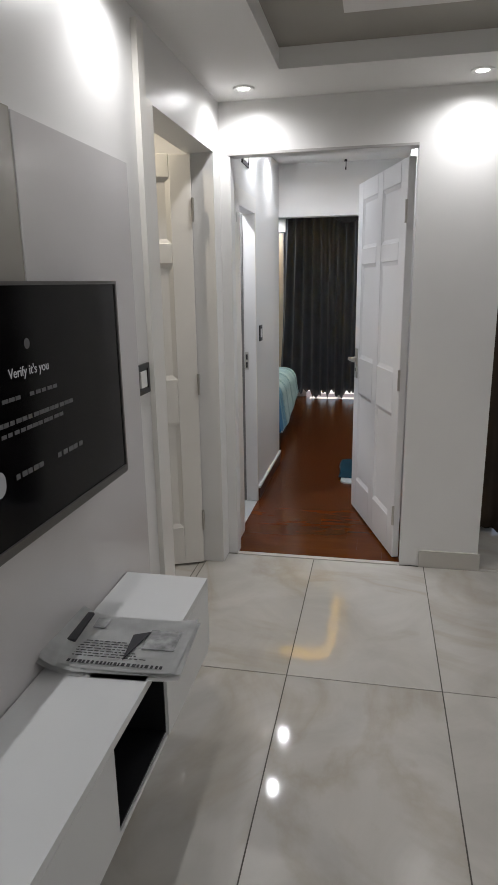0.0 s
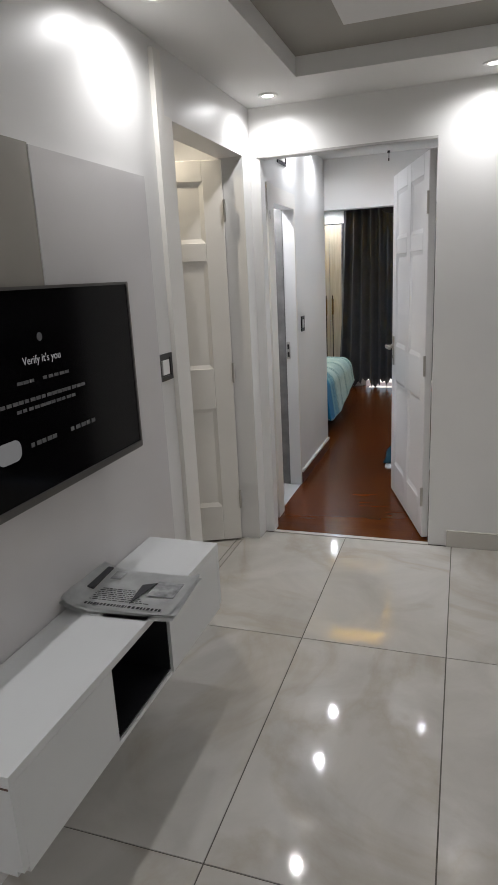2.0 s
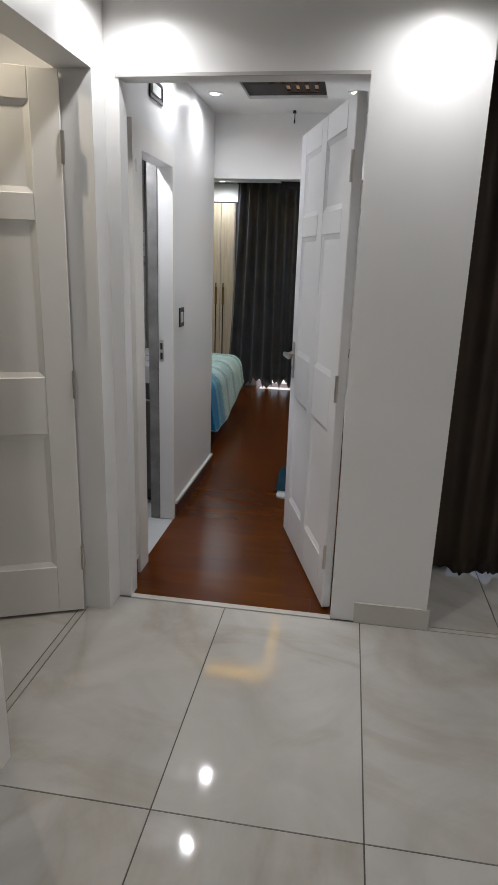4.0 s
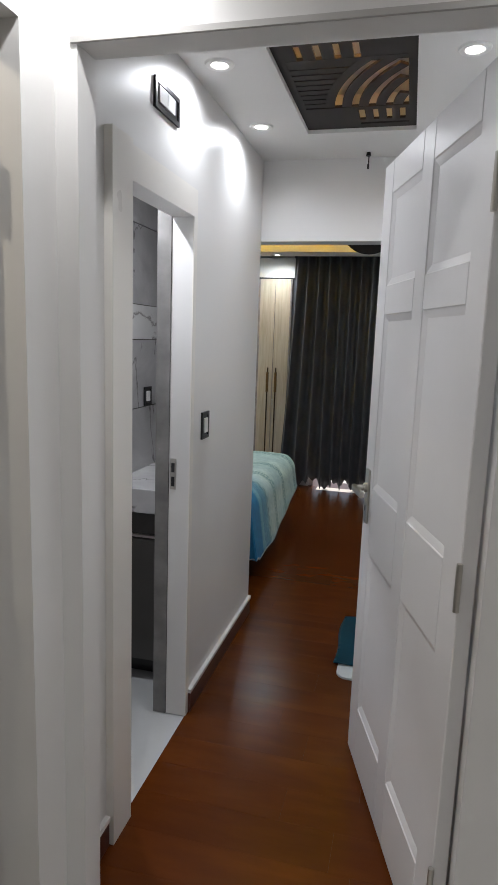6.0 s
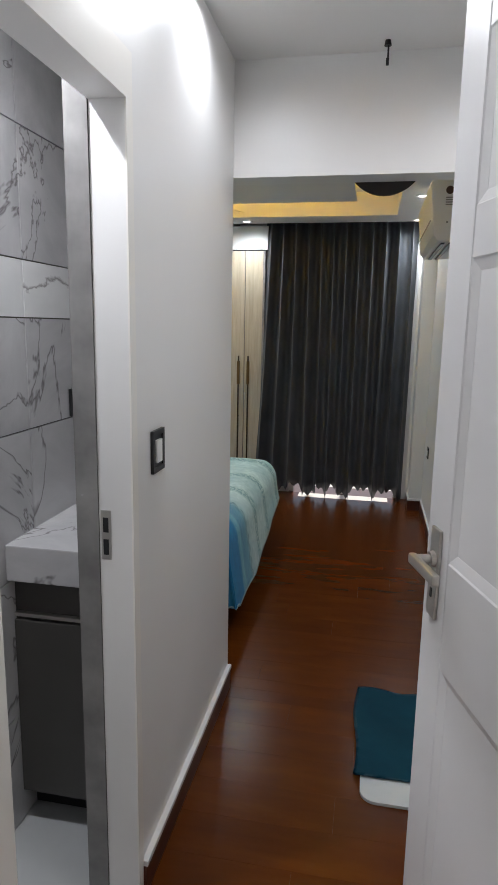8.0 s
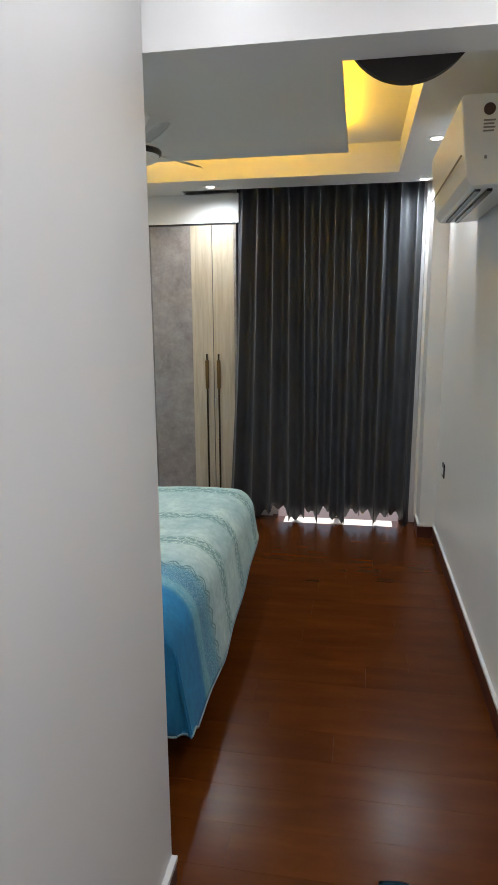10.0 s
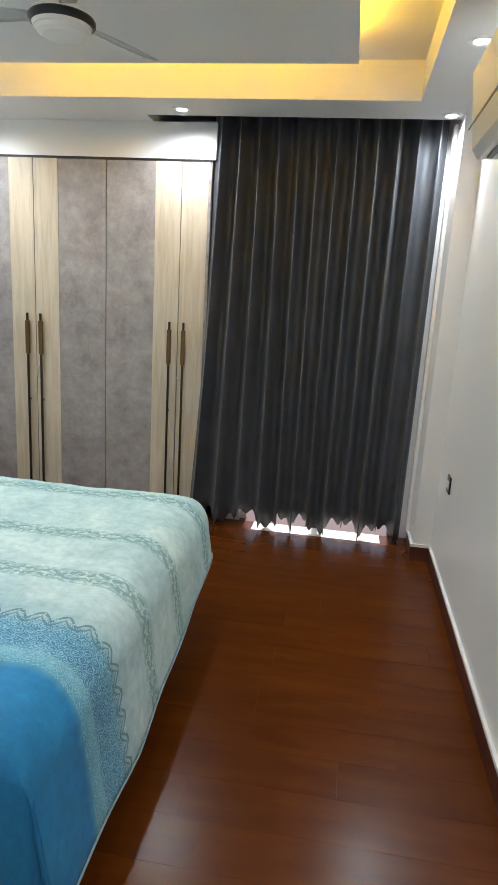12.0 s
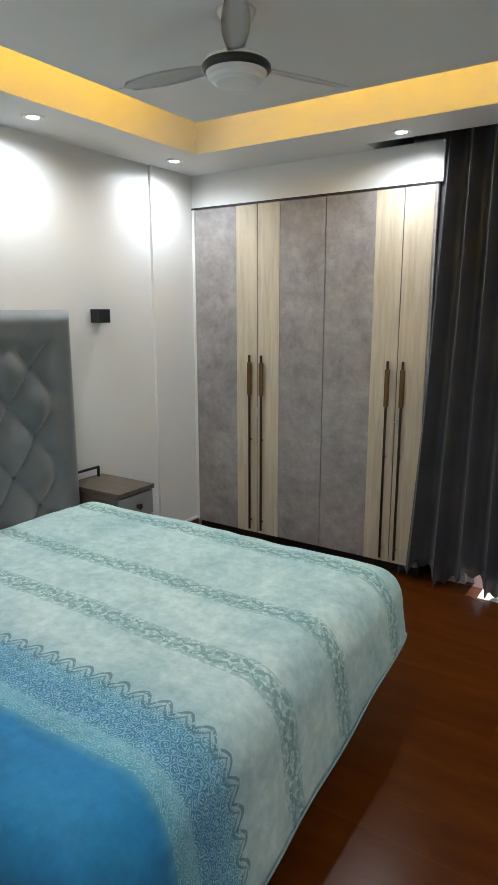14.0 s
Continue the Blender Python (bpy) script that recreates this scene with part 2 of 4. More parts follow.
TILE, WOODF = tile_material(), wood_floor_material()
MARBLE = marble_material("grey_veined_wall_tile", (0.40, 0.395, 0.40), (0.60, 0.595, 0.60), 0.010)
VEINED = marble_material("white_veined_border_tile", (0.66, 0.66, 0.66), (0.80, 0.80, 0.79), 0.022)
DARKMARBLE = plain("dark_grey_marble", (0.20, 0.195, 0.19), 0.25, vary=0.35, scale=6)
GROUT = plain("dark_grout", (0.10, 0.092, 0.08), 0.9)
BASEBOARD = plain("dark_red_skirting", (0.075, 0.020, 0.012), 0.35, vary=0.2)
TILE_SKIRT = plain("beige_tile_skirting", (0.52, 0.50, 0.46), 0.2)
BLACK = plain("black_plastic", (0.012, 0.012, 0.013), 0.3)
SHELF_BLACK = plain("black_recess", (0.008, 0.008, 0.010), 0.5)
SCREEN = plain("tv_screen", (0.003, 0.003, 0.004), 0.12, vary=0, relief=0)
SCREEN.node_tree.nodes["Principled BSDF"].inputs["Specular IOR Level"].default_value = 0.14
BEZEL = plain("dark_silver_bezel", (0.16, 0.155, 0.15), 0.32, metal=0.8)
STEEL = plain("brushed_steel", (0.52, 0.50, 0.47), 0.3, metal=1.0, vary=0.1)
BRONZE = plain("dark_bronze", (0.055, 0.035, 0.02), 0.35, metal=0.7, vary=0.2)
BRASS = plain("aged_brass", (0.16, 0.09, 0.03), 0.35, metal=0.7, vary=0.2)
SWITCH = plain("white_switch_plastic", (0.8, 0.8, 0.78), 0.3)
CURTAIN = cloth_material("charcoal_satin_curtain", (0.045, 0.047, 0.055), (0.068, 0.070, 0.080), 0.52, 0.1)
BROWN = cloth_material("brown_curtain", (0.010, 0.005, 0.0018), (0.034, 0.017, 0.005), 0.6, 0.0)
TEAL = cloth_material("teal_towelling", (0.0, 0.055, 0.095), (0.002, 0.085, 0.135), 0.95, 0.05, 300)
MATW = cloth_material("white_rubber_mat", (0.50, 0.54, 0.55), (0.60, 0.63, 0.63), 0.7, 0.0, 200)
VELVET = cloth_material("grey_velvet", (0.085, 0.095, 0.10), (0.14, 0.155, 0.16), 0.5, 0.4)
BEDSPREAD = bedspread_material()
HEMCLOTH = cloth_material("pale_hem_cotton", (0.20, 0.31, 0.34), (0.28, 0.39, 0.41), 0.85, 0.2, 300)
BEDBASE = plain("pale_bed_base", (0.46, 0.47, 0.50), 0.6, vary=0.1)
STONE = stone_laminate()
MAPLE = grain_material("pale_maple_laminate", [(0.25, (0.42, 0.35, 0.25)), (0.6, (0.56, 0.49, 0.38)), (0.85, (0.62, 0.56, 0.45))])
NIGHT = grain_material("grey_oak_veneer", [(0.25, (0.055, 0.04, 0.03)), (0.6, (0.11, 0.08, 0.06)), (0.85, (0.15, 0.115, 0.09))], (3, 14, 14))
GREYFRONT = plain("grey_drawer_front", (0.25, 0.245, 0.24), 0.4)
JALI = grain_material("dark_walnut", [(0.3, (0.007, 0.005, 0.004)), (0.7, (0.018, 0.012, 0.010))], (10, 2, 2), 0.7)
VANITY = plain("dark_vanity_front", (0.06, 0.056, 0.052), 0.3, vary=0.1)
AC_WHITE = plain("ac_white_plastic", (0.82, 0.82, 0.81), 0.3, vary=0.02, relief=0)
PAPER = plain("newsprint", (0.70, 0.71, 0.71), 0.85, vary=0.12, scale=14)
INK = plain("printing_ink", (0.045, 0.045, 0.05), 0.8)
GREYINK = plain("grey_halftone", (0.30, 0.305, 0.31), 0.8, vary=0.5, scale=30)
BADGE = plain("red_brown_badge", (0.10, 0.05, 0.035), 0.4)
LAMPFACE = glow("lamp_face", (1.0, 0.98, 0.93), 14)
LED = glow("amber_led", (1.0, 0.55, 0.02), LED_POWER)
LEDG = glow("warm_grille_led", (1.0, 0.50, 0.14), GRILLE_POWER)
TVTEXT = glow("screen_text", (0.8, 0.8, 0.82), 0.22)
TVDIM = glow("screen_text_dim", (0.7, 0.7, 0.72), 0.03)
TVBTN = glow("screen_button", (0.85, 0.85, 0.87), 0.15)
CLEAR, _nt, _b = shade("clear_glass")
_b.inputs["Transmission Weight"].default_value, _b.inputs["Roughness"].default_value = 1.0, 0.02
STREET = plain("balcony_tile", (0.72, 0.68, 0.64), 0.7)


# ---- builders ----
def box(bm, x0, x1, y0, y1, z0, z1, bevel=0.0):
    r = bmesh.ops.create_cube(bm, size=1.0)
    for v in r["verts"]:
        v.co = Vector(((x0 + x1) / 2 + v.co.x * (x1 - x0), (y0 + y1) / 2 + v.co.y * (y1 - y0), (z0 + z1) / 2 + v.co.z * (z1 - z0)))
    if bevel:
        edges = list({e for v in r["verts"] for e in v.link_edges})
        bmesh.ops.bevel(bm, geom=edges, offset=bevel, segments=2, affect="EDGES", profile=0.6)
    return bm


def boxes(*items, bevel=0.0):
    bm = bmesh.new()
    for i in items:
        box(bm, *i, bevel=bevel)
    return bm


def cyl(bm, centre, r1, r2, h, axis="z", seg=24):
    turn = {"z": Matrix(), "x": pose(0, 0, 0, 0, 90, 0), "y": pose(0, 0, 0, -90, 0, 0)}[axis]
    bmesh.ops.create_cone(bm, cap_ends=True, segments=seg, radius1=r1, radius2=r2, depth=h, matrix=Matrix.Translation(centre) @ turn)
    return bm


def lathe(bm, centre, profile, seg=32):
    rings = []
    for r, z in profile:
        rings.append([bm.verts.new((centre[0] + r * math.cos(k * math.tau / seg), centre[1] + r * math.sin(k * math.tau / seg), centre[2] + z)) for k in range(seg)])
    for a, c in zip(rings, rings[1:]):
        for k in range(seg):
            bm.faces.new((a[k], a[(k + 1) % seg], c[(k + 1) % seg], c[k]))
    for ring in (rings[0], rings[-1]):
        bm.faces.new(ring)
    bmesh.ops.recalc_face_normals(bm, faces=bm.faces)
    return bm


def mesh_of(name, bm, material, smooth=False):
    me = bpy.data.meshes.new(name)
    if smooth:
        for f in bm.faces:
            f.smooth = True
    bm.to_mesh(me)
    bm.free()
    me.materials.append(material)
    return me


def solid(name, bm, material, label="", category="", kind="structure", group="", smooth=False):
    """A thing or a piece of the setting that is one mesh."""
    return tagged(new(name, mesh_of(name, bm, material, smooth)), label, category, group, kind)


def thing(name, at, label, category, group="", kind=""):
    e = new(name)
    e.empty_display_size = 0.1
    e.location = at
    return tagged(e, label, category, group, kind)


def part(name, bm, material, parent, label="", m=None, smooth=False):
    if m is not None:
        bmesh.ops.transform(bm, matrix=m, verts=bm.verts)
    ob = new(name, mesh_of(name, bm, material, smooth))
    ob.parent = parent
    if parent.type == "EMPTY":
        ob.matrix_parent_inverse = Matrix.Translation(parent.location).inverted()
    return tagged(ob, label)


def rounded_slab(u0, u1, v0, v1, w0, w1, rad, place, seg=6):
    """A slab with rounded corners; place turns (u, v, w) into the world's x, y, z."""
    bm = bmesh.new()
    ring = []
    for cu, cv, a0 in ((u1 - rad, v1 - rad, 0), (u0 + rad, v1 - rad, 90), (u0 + rad, v0 + rad, 180), (u1 - rad, v0 + rad, 270)):
        for k in range(seg + 1):
            a = radians(a0 + 90 * k / seg)
            ring.append((cu + rad * math.cos(a), cv + rad * math.sin(a)))
    lo, hi = [[bm.verts.new(place(u, v, w)) for u, v in ring] for w in (w0, w1)]
    bm.faces.new(lo[::-1])
    bm.faces.new(hi)
    for k in range(len(ring)):
        bm.faces.new((lo[k], lo[(k + 1) % len(ring)], hi[(k + 1) % len(ring)], hi[k]))
    bmesh.ops.recalc_face_normals(bm, faces=bm.faces)
    return bm


def soft_edges(ob, width=0.004, seg=2):
    mod = ob.modifiers.new("bevel", "BEVEL")
    mod.width, mod.segments, mod.limit_method = width, seg, "ANGLE"
    return ob


# ---- plan ----
XL, XLB = -0.555, -0.69          # west wall: room face, back face
YB, YB2 = 3.58, 3.66             # wall with the bedroom door
BX0, BX1, BZ = -0.50, 0.41, 2.13
AY0, AY1 = 2.583, 3.455
TY0, TY1, TZ = 3.926, 4.484, 1.95
XR = 0.435                       # east wall of corridor and bedroom
YL, YL2, LZ = 5.53, 5.64, 2.02   # beam between corridor and bedroom
YF = 8.62                        # wardrobe front
TOP = 2.75
H_LIV, H_COR, H_BED = 2.375, 2.41, 2.33
BW = -2.555                      # bedroom west wall

# ---- structure ----
solid("wall_west", boxes((XLB, XL, -3, AY0, 0, TOP), (XLB, XL, AY0, AY1, BZ, TOP), (XLB, XL, AY1, 3.56, 0, TOP), (-0.635, XL, 3.56, TY0, 0, TOP),
                         (-0.635, XL, TY0, TY1, TZ, TOP), (-0.635, XL, TY1, 5.515, 0, TOP)), PAINT, "white painted wall with two doorways", "wall")
solid("wall_divider", boxes((XL, BX0, YB, YB2, 0, TOP), (BX0, BX1, YB, YB2, BZ, TOP), (BX1, 0.815, YB, YB2, 0, TOP)), PAINT,
      "off-white painted wall around the bedroom doorway", "wall")
solid("wall_east", boxes((XR, 0.815, YB2, 9.0, 0, TOP)), PAINT, "glossy white painted corridor and bedroom wall", "wall")
solid("wall_beam", boxes((XLB, XR, 5.52, YL2, LZ, TOP)), PAINT, "white painted beam over the bedroom opening", "wall")
solid("wall_bedroom_south", boxes((BW - 0.1, -0.636, 5.415, 5.515, 0, TOP)), PAINT, "white painted bedroom wall", "wall")
solid("wall_bedroom_west", boxes((BW - 0.1, BW, 5.515, 9.3, 0, TOP), (BW, BW + 0.018, 8.245, 9.3, 0, TOP)), PAINT, "white painted wall behind the headboard", "wall")
solid("wall_bedroom_north", boxes((BW, -0.80, 9.2, 9.3, 0, TOP), (-0.85, -0.72, 8.72, 9.2, 0, TOP), (-0.72, 0.26, 8.72, 8.84, 2.1, TOP), (0.26, XR, 8.72, 8.84, 0, TOP)), PAINT,
      "white painted wall with a tall window opening", "wall")
solid("wall_column", boxes((0.335, XR, 8.385, 8.72, 0, TOP)), PAINT, "narrow white painted column at the curtain", "wall")
solid("wall_living_south", boxes((XLB, 3.1, -3.1, -3.0, 0, TOP)), PAINT, "off-white painted living room wall", "wall")
solid("wall_living_east", boxes((3.0, 3.1, -3.0, 4.2, 0, TOP)), PAINT, "off-white painted living room wall", "wall")
solid("wall_balcony", boxes((0.815, 1.0, 4.22, 4.34, 0, TOP), (1.0, 2.6, 4.22, 4.34, 2.25, TOP), (2.6, 3.1, 4.22, 4.34, 0, TOP)), PAINT,
      "beige painted wall over the balcony curtain", "wall")
solid("wall_side_room", boxes((-2.66, -2.56, 1.2, 3.56, 0, TOP), (-2.56, XLB, 1.1, 1.2, 0, TOP), (-2.56, -0.636, 3.56, YB2, 0, TOP)), PAINT,
      "cream painted wall of the side room", "wall")
solid("roof_slab", boxes((-2.7, 3.1, -3.1, 9.3, TOP, TOP + 0.12)), CEIL, "concrete slab", "ceiling")


def ring_ceiling(name, x0, x1, y0, y1, hx0, hx1, hy0, hy1, z0, z1, label):
    """A dropped ceiling border round a rectangular recess, with the riser of the recess."""
    return solid(name, boxes((x0, hx0, y0, y1, z0, z1), (hx1, x1, y0, y1, z0, z1), (hx0, hx1, y0, hy0, z0, z1), (hx0, hx1, hy1, y1, z0, z1)), CEIL, label, "ceiling")


ring_ceiling("ceiling_living", XL, 3.0, -3.0, YB, -0.19, 2.5, -2.3, 3.17, H_LIV, 2.455, "white dropped ceiling border with a recess")
solid("ceiling_living_recess", boxes((-0.19, 2.5, -2.3, 3.17, 2.455, 2.49)), CEIL_DARK, "taupe ceiling recess, darker than its border", "ceiling")
solid("ceiling_living_panel", boxes((0.10, 2.2, -2.0, 2.74, 2.40, 2.425)), CEIL, "pale ceiling panel hung in the recess", "ceiling")
solid("ceiling_alcove", boxes((0.815, 3.0, YB, 4.22, 2.42, 2.5)), CEIL, "white ceiling by the balcony curtain", "ceiling")
GX0, GX1, GY0, GY1 = -0.27, 0.185, 4.31, 5.14
ring_ceiling("ceiling_corridor", XL, XR, YB2, YL, GX0, GX1, GY0, GY1, H_COR, 2.56, "white corridor ceiling with a recess")
solid("ceiling_corridor_recess", boxes((GX0, GX1, GY0, GY1, 2.56, 2.60)), CEIL, "white ceiling above the carved grille", "ceiling")
RX0, RX1, RY0, RY1 = -2.165, 0.105, 6.1, 8.20
SY0, SY1 = 8.50, 8.72
solid("ceiling_bedroom", boxes((BW, XLB, 5.515, YL2, H_BED, 2.50), (BW, RX0, YL2, SY0, H_BED, 2.50), (RX1, XR, YL2, SY0, H_BED, 2.50), (RX0, RX1, YL2, RY0, H_BED, 2.50), (RX0, RX1, RY1, SY0, H_BED, 2.50),
                               (BW, -1.31, SY0, 9.2, H_BED, 2.50), (-1.31, XR, SY0, SY1, 2.44, 2.50)), CEIL, "white dropped ceiling border with a curtain slot", "ceiling")
solid("ceiling_bedroom_recess", boxes((RX0, RX1, RY0, RY1, 2.50, 2.54)), CEIL, "white recess ceiling lit amber", "ceiling")
PX0, PX1, PY0, PY1 = -1.88, -0.187, 6.42, 7.84
solid("ceiling_bedroom_panel", boxes((PX0, PX1, PY0, PY1, 2.365, 2.395)), CEIL, "pale grey ceiling panel with hidden amber light", "ceiling")
solid("ceiling_bathroom", boxes((-1.6, -0.636, YB2 + 0.001, 5.414, 2.30, 2.36)), CEIL, "white bathroom ceiling", "ceiling")
solid("ceiling_side_room", boxes((-2.56, XLB, 1.2, 3.56, 2.42, 2.5)), CEIL, "white side room ceiling", "ceiling")

# sub-floors, with the tiles and planks laid on them at the end
floor_tiled = solid("floor_living", boxes((XLB, 3.0, -3.0, YB, -0.12, -0.003), (0.815, 3.0, YB, 4.3, -0.12, -0.003), (-2.6, XLB, 1.2, 3.56, -0.12, -0.001)), GROUT,
                    "polished beige porcelain tile floor", "floor")
floor_wood = solid("floor_bedroom", boxes((XL, XR, YB, 9.0, -0.12, -0.003), (BW, XL, 5.515, 9.2, -0.12, -0.003)), BASEBOARD, "glossy red-brown wooden plank floor", "floor")
solid("floor_bathroom", boxes((-1.6, XL, YB2, YL, -0.12, -0.004)), plain("white_bath_tile", (0.46, 0.47, 0.47), 0.2), "white bathroom tile floor", "floor")
solid("balcony_ground", boxes((-60, 60, 9.3, 90, -0.14, -0.01), (-0.72, 0.26, 8.72, 9.3, -0.14, -0.008), (3.2, 60, 4.34, 9.3, -0.14, -0.01), (1.0, 3.2, 4.3, 9.3, -0.14, -0.01)),
      STREET, "sunlit balcony floor beyond the curtains", "ground")


def skirting(name, runs, material, cap=None):
    ob = solid(name, boxes(*runs), material, "dark red wooden skirting" if cap else "beige tile skirting", "skirting")
    if cap:
        part("cap", boxes(*cap), PAINT, ob, "white painted top edge")
    return ob


SK = 0.085
runs = [(XL, XL + 0.012, TY1 + 0.03, 5.515, 0, SK), (XL, XL + 0.012, YB2, 3.80, 0, SK), (XR - 0.012, XR, 4.6, 8.373, 0, SK), (0.323, XR - 0.012, 8.373, 8.385, 0, SK), (0.323, 0.335, 8.385, 8.60, 0, SK),
        (BW, BW + 0.012, 5.515, 8.245, 0, SK), (BW + 0.018, BW + 0.03, 8.245, YF, 0, SK)]
skirting("baseboard_wood", runs, BASEBOARD, [(a - 0.001 if a == XL else a, c + 0.004 if a == XL else c, d, e, SK, SK + 0.016) for a, c, d, e, f, g in runs])
# pale strip in place of planks: its colour imitates bright sunlight below the hem
solid("hem_sunlight", boxes((-0.62, 0.17, 8.585, 8.72, -0.003, 0.0)), STREET, "pale strip laid as sunlight on the floor under the bedroom curtain", "sill")
skirting("baseboard_tile", [(BX1 + 0.10, 0.827, YB - 0.012, YB, 0, 0.095)], TILE_SKIRT)

# door linings and casings
solid("trim_door_a", boxes((XL, XL + 0.02, 2.44, 2.50, 0, 2.34), (XL, XL + 0.012, 2.50, AY0, 0, BZ)), GLOSS, "white painted timber casing strip", "trim")
solid("trim_door_b", boxes((BX0 - 0.012, BX1, YB - 0.008, YB - 0.001, BZ, BZ + 0.012)), plain("grey_lining", (0.42, 0.41, 0.40), 0.5),
      "thin grey lining around the bedroom doorway", "trim")
solid("threshold", boxes((BX0, BX1, YB - 0.012, YB + 0.02, -0.003, 0.005)), TILE_SKIRT, "pale stone threshold strip", "trim")
CX = XL + 0.024
solid("trim_bathroom", boxes((XL, CX, 3.805, TY0, 0, 2.045), (XL, XL + 0.004, TY0, TY1 + 0.035, TZ, 2.045), (XL, XL + 0.004, TY1, TY1 + 0.035, 0, TZ)), GLOSS, "white painted bathroom door casing", "trim")
solid("trim_bathroom_tile", boxes((-0.69, -0.636, TY1 - 0.004, TY1 + 0.12, 0, 2.298), (-0.69, -0.636, YB2 + 0.002, TY0 - 0.1, 0, 2.298)), DARKMARBLE, "grey marble tile edge inside the bathroom doorway", "trim")


# ---- doors ----
def door_leaf(name, hinge, angle, width, height, label, enamel, handle_side):
    """A six-panel leaf. Local x runs from hinge to free edge, local y is the thickness, z up."""
    m = pose(hinge[0], hinge[1], 0.012, 0, 0, angle)
    door = thing(name, (hinge[0], hinge[1], 0.012), label, "door", kind="structure")
    t, st, mid = 0.038, 0.105, 0.09
    rows = [(1.70, height - 0.105), (1.03, 1.605), (0.215, 0.80)]
    xs = [(st, width / 2 - mid / 2), (width / 2 + mid / 2, width - st)]
    core = bmesh.new()
    box(core, 0, st, 0, t, 0, height)
    box(core, width - st, width, 0, t, 0, height)
    box(core, width / 2 - mid / 2, width / 2 + mid / 2, 0, t, 0, height)
    ys = [0] + [z for r in sorted(rows) for z in r] + [height]
    for k in range(0, len(ys), 2):
        for a, c in xs:
            box(core, a, c, 0, t, ys[k], ys[k + 1])
    leaf = part("leaf", core, enamel, door, m=m)
    for z0, z1 in rows:
        for a, c in xs:
            bm = bmesh.new()
            box(bm, a - 0.002, c + 0.002, 0.010, t - 0.010, z0 - 0.002, z1 + 0.002)
            # sloping moulding from the rails down to the sunk field, on both faces
            for face, deep in ((0.003, 0.0095), (t - 0.003, t - 0.0095)):
                ring0 = [(a, z0), (c, z0), (c, z1), (a, z1)]
                ring1 = [(a + 0.020, z0 + 0.020), (c - 0.020, z0 + 0.020), (c - 0.020, z1 - 0.020), (a + 0.020, z1 - 0.020)]
                va = [bm.verts.new((x, face, z)) for x, z in ring0]
                vb = [bm.verts.new((x, deep, z)) for x, z in ring1]
                vc = [bm.verts.new((x, t / 2, z)) for x, z in ring1]
                vd = [bm.verts.new((x, t / 2, z)) for x, z in ring0]
                for ra, rb in ((va, vb), (vb, vc), (vc, vd), (vd, va)):
                    for k in range(4):
                        bm.faces.new((ra[k], ra[(k + 1) % 4], rb[(k + 1) % 4], rb[k]))
            bmesh.ops.recalc_face_normals(bm, faces=bm.faces)
            part("panel", bm, enamel, leaf, m=m)
    soft_edges(leaf, 0.003, 1)
    # lever handles on long plates, both faces
    hz, hx = 1.0, width - 0.055
    for out, y in ((-1, 0.0), (1, t)):
        plate = part("handle_plate", boxes((hx - 0.021, hx + 0.021, min(y, y + out * 0.008), max(y, y + out * 0.008), hz - 0.105, hz + 0.085), bevel=0.003), STEEL, leaf, "brushed steel handle plate", m)
        bm = bmesh.new()
        cyl(bm, (hx, y + out * 0.028, hz + 0.02), 0.010, 0.010, 0.042, "y", 16)
        cyl(bm, (hx, y + out * 0.012, hz + 0.02), 0.017, 0.015, 0.010, "y", 20)
        box(bm, hx - 0.115, hx + 0.012, y + out * 0.042, y + out * 0.058, hz + 0.009, hz + 0.031, bevel=0.005) if out > 0 else box(bm, hx - 0.115, hx + 0.012, y - 0.058, y - 0.042, hz + 0.009, hz + 0.031, bevel=0.005)
        part("handle", bm, STEEL, leaf, "brushed steel lever handle", m)
        part("keyhole", boxes((hx - 0.004, hx + 0.004, min(y + out * 0.008, y + out * 0.0095), max(y + out * 0.008, y + out * 0.0095), hz - 0.062, hz - 0.042)), BLACK, leaf, "", m)
    part("lock_edge", boxes((width, width + 0.002, 0.008, t - 0.008, 0.93, 1.08)), STEEL, leaf, "steel lock strip", m)
    for z in (0.25, 1.0, height - 0.25):
        bm = bmesh.new()
        cyl(bm, (-0.004, t + 0.004, z), 0.007, 0.007, 0.11, "z", 12)
        part("hinge", bm, STEEL, leaf, "steel hinge", m)
    return door


door_leaf("door_bedroom", (0.405, 3.655), 107.2, 0.885, 2.085, "open white six-panel door with a steel lever handle", ENAMEL, 1)
door_leaf("door_side_room", (-0.672, 3.447), 203.0, 0.84, 2.105, "half-open cream six-panel door", GLOSS, 1)

# ---- downlights ----
first = {}


def downlight(x, y, z, group):
    if not first:
        e = thing("ceiling_downlight", (0, 0, 0), "small round lit white recessed downlight", "downlight", group)
        part("rim", lathe(bmesh.new(), (0, 0, 0), [(0.027, -0.001), (0.030, -0.006), (0.046, -0.006), (0.050, 0.0)], 28), SWITCH, e, smooth=False)
        part("lens", lathe(bmesh.new(), (0, 0, 0), [(0.026, -0.004), (0.016, -0.0055), (0.002, -0.006)], 28), LAMPFACE, e, "glowing white lens")
        first["e"] = e
        e.location = (x, y, z)
        e["group"] = group
        return e
    c = copy_thing(first["e"], pose(x, y, z))
    c["group"] = group
    return c


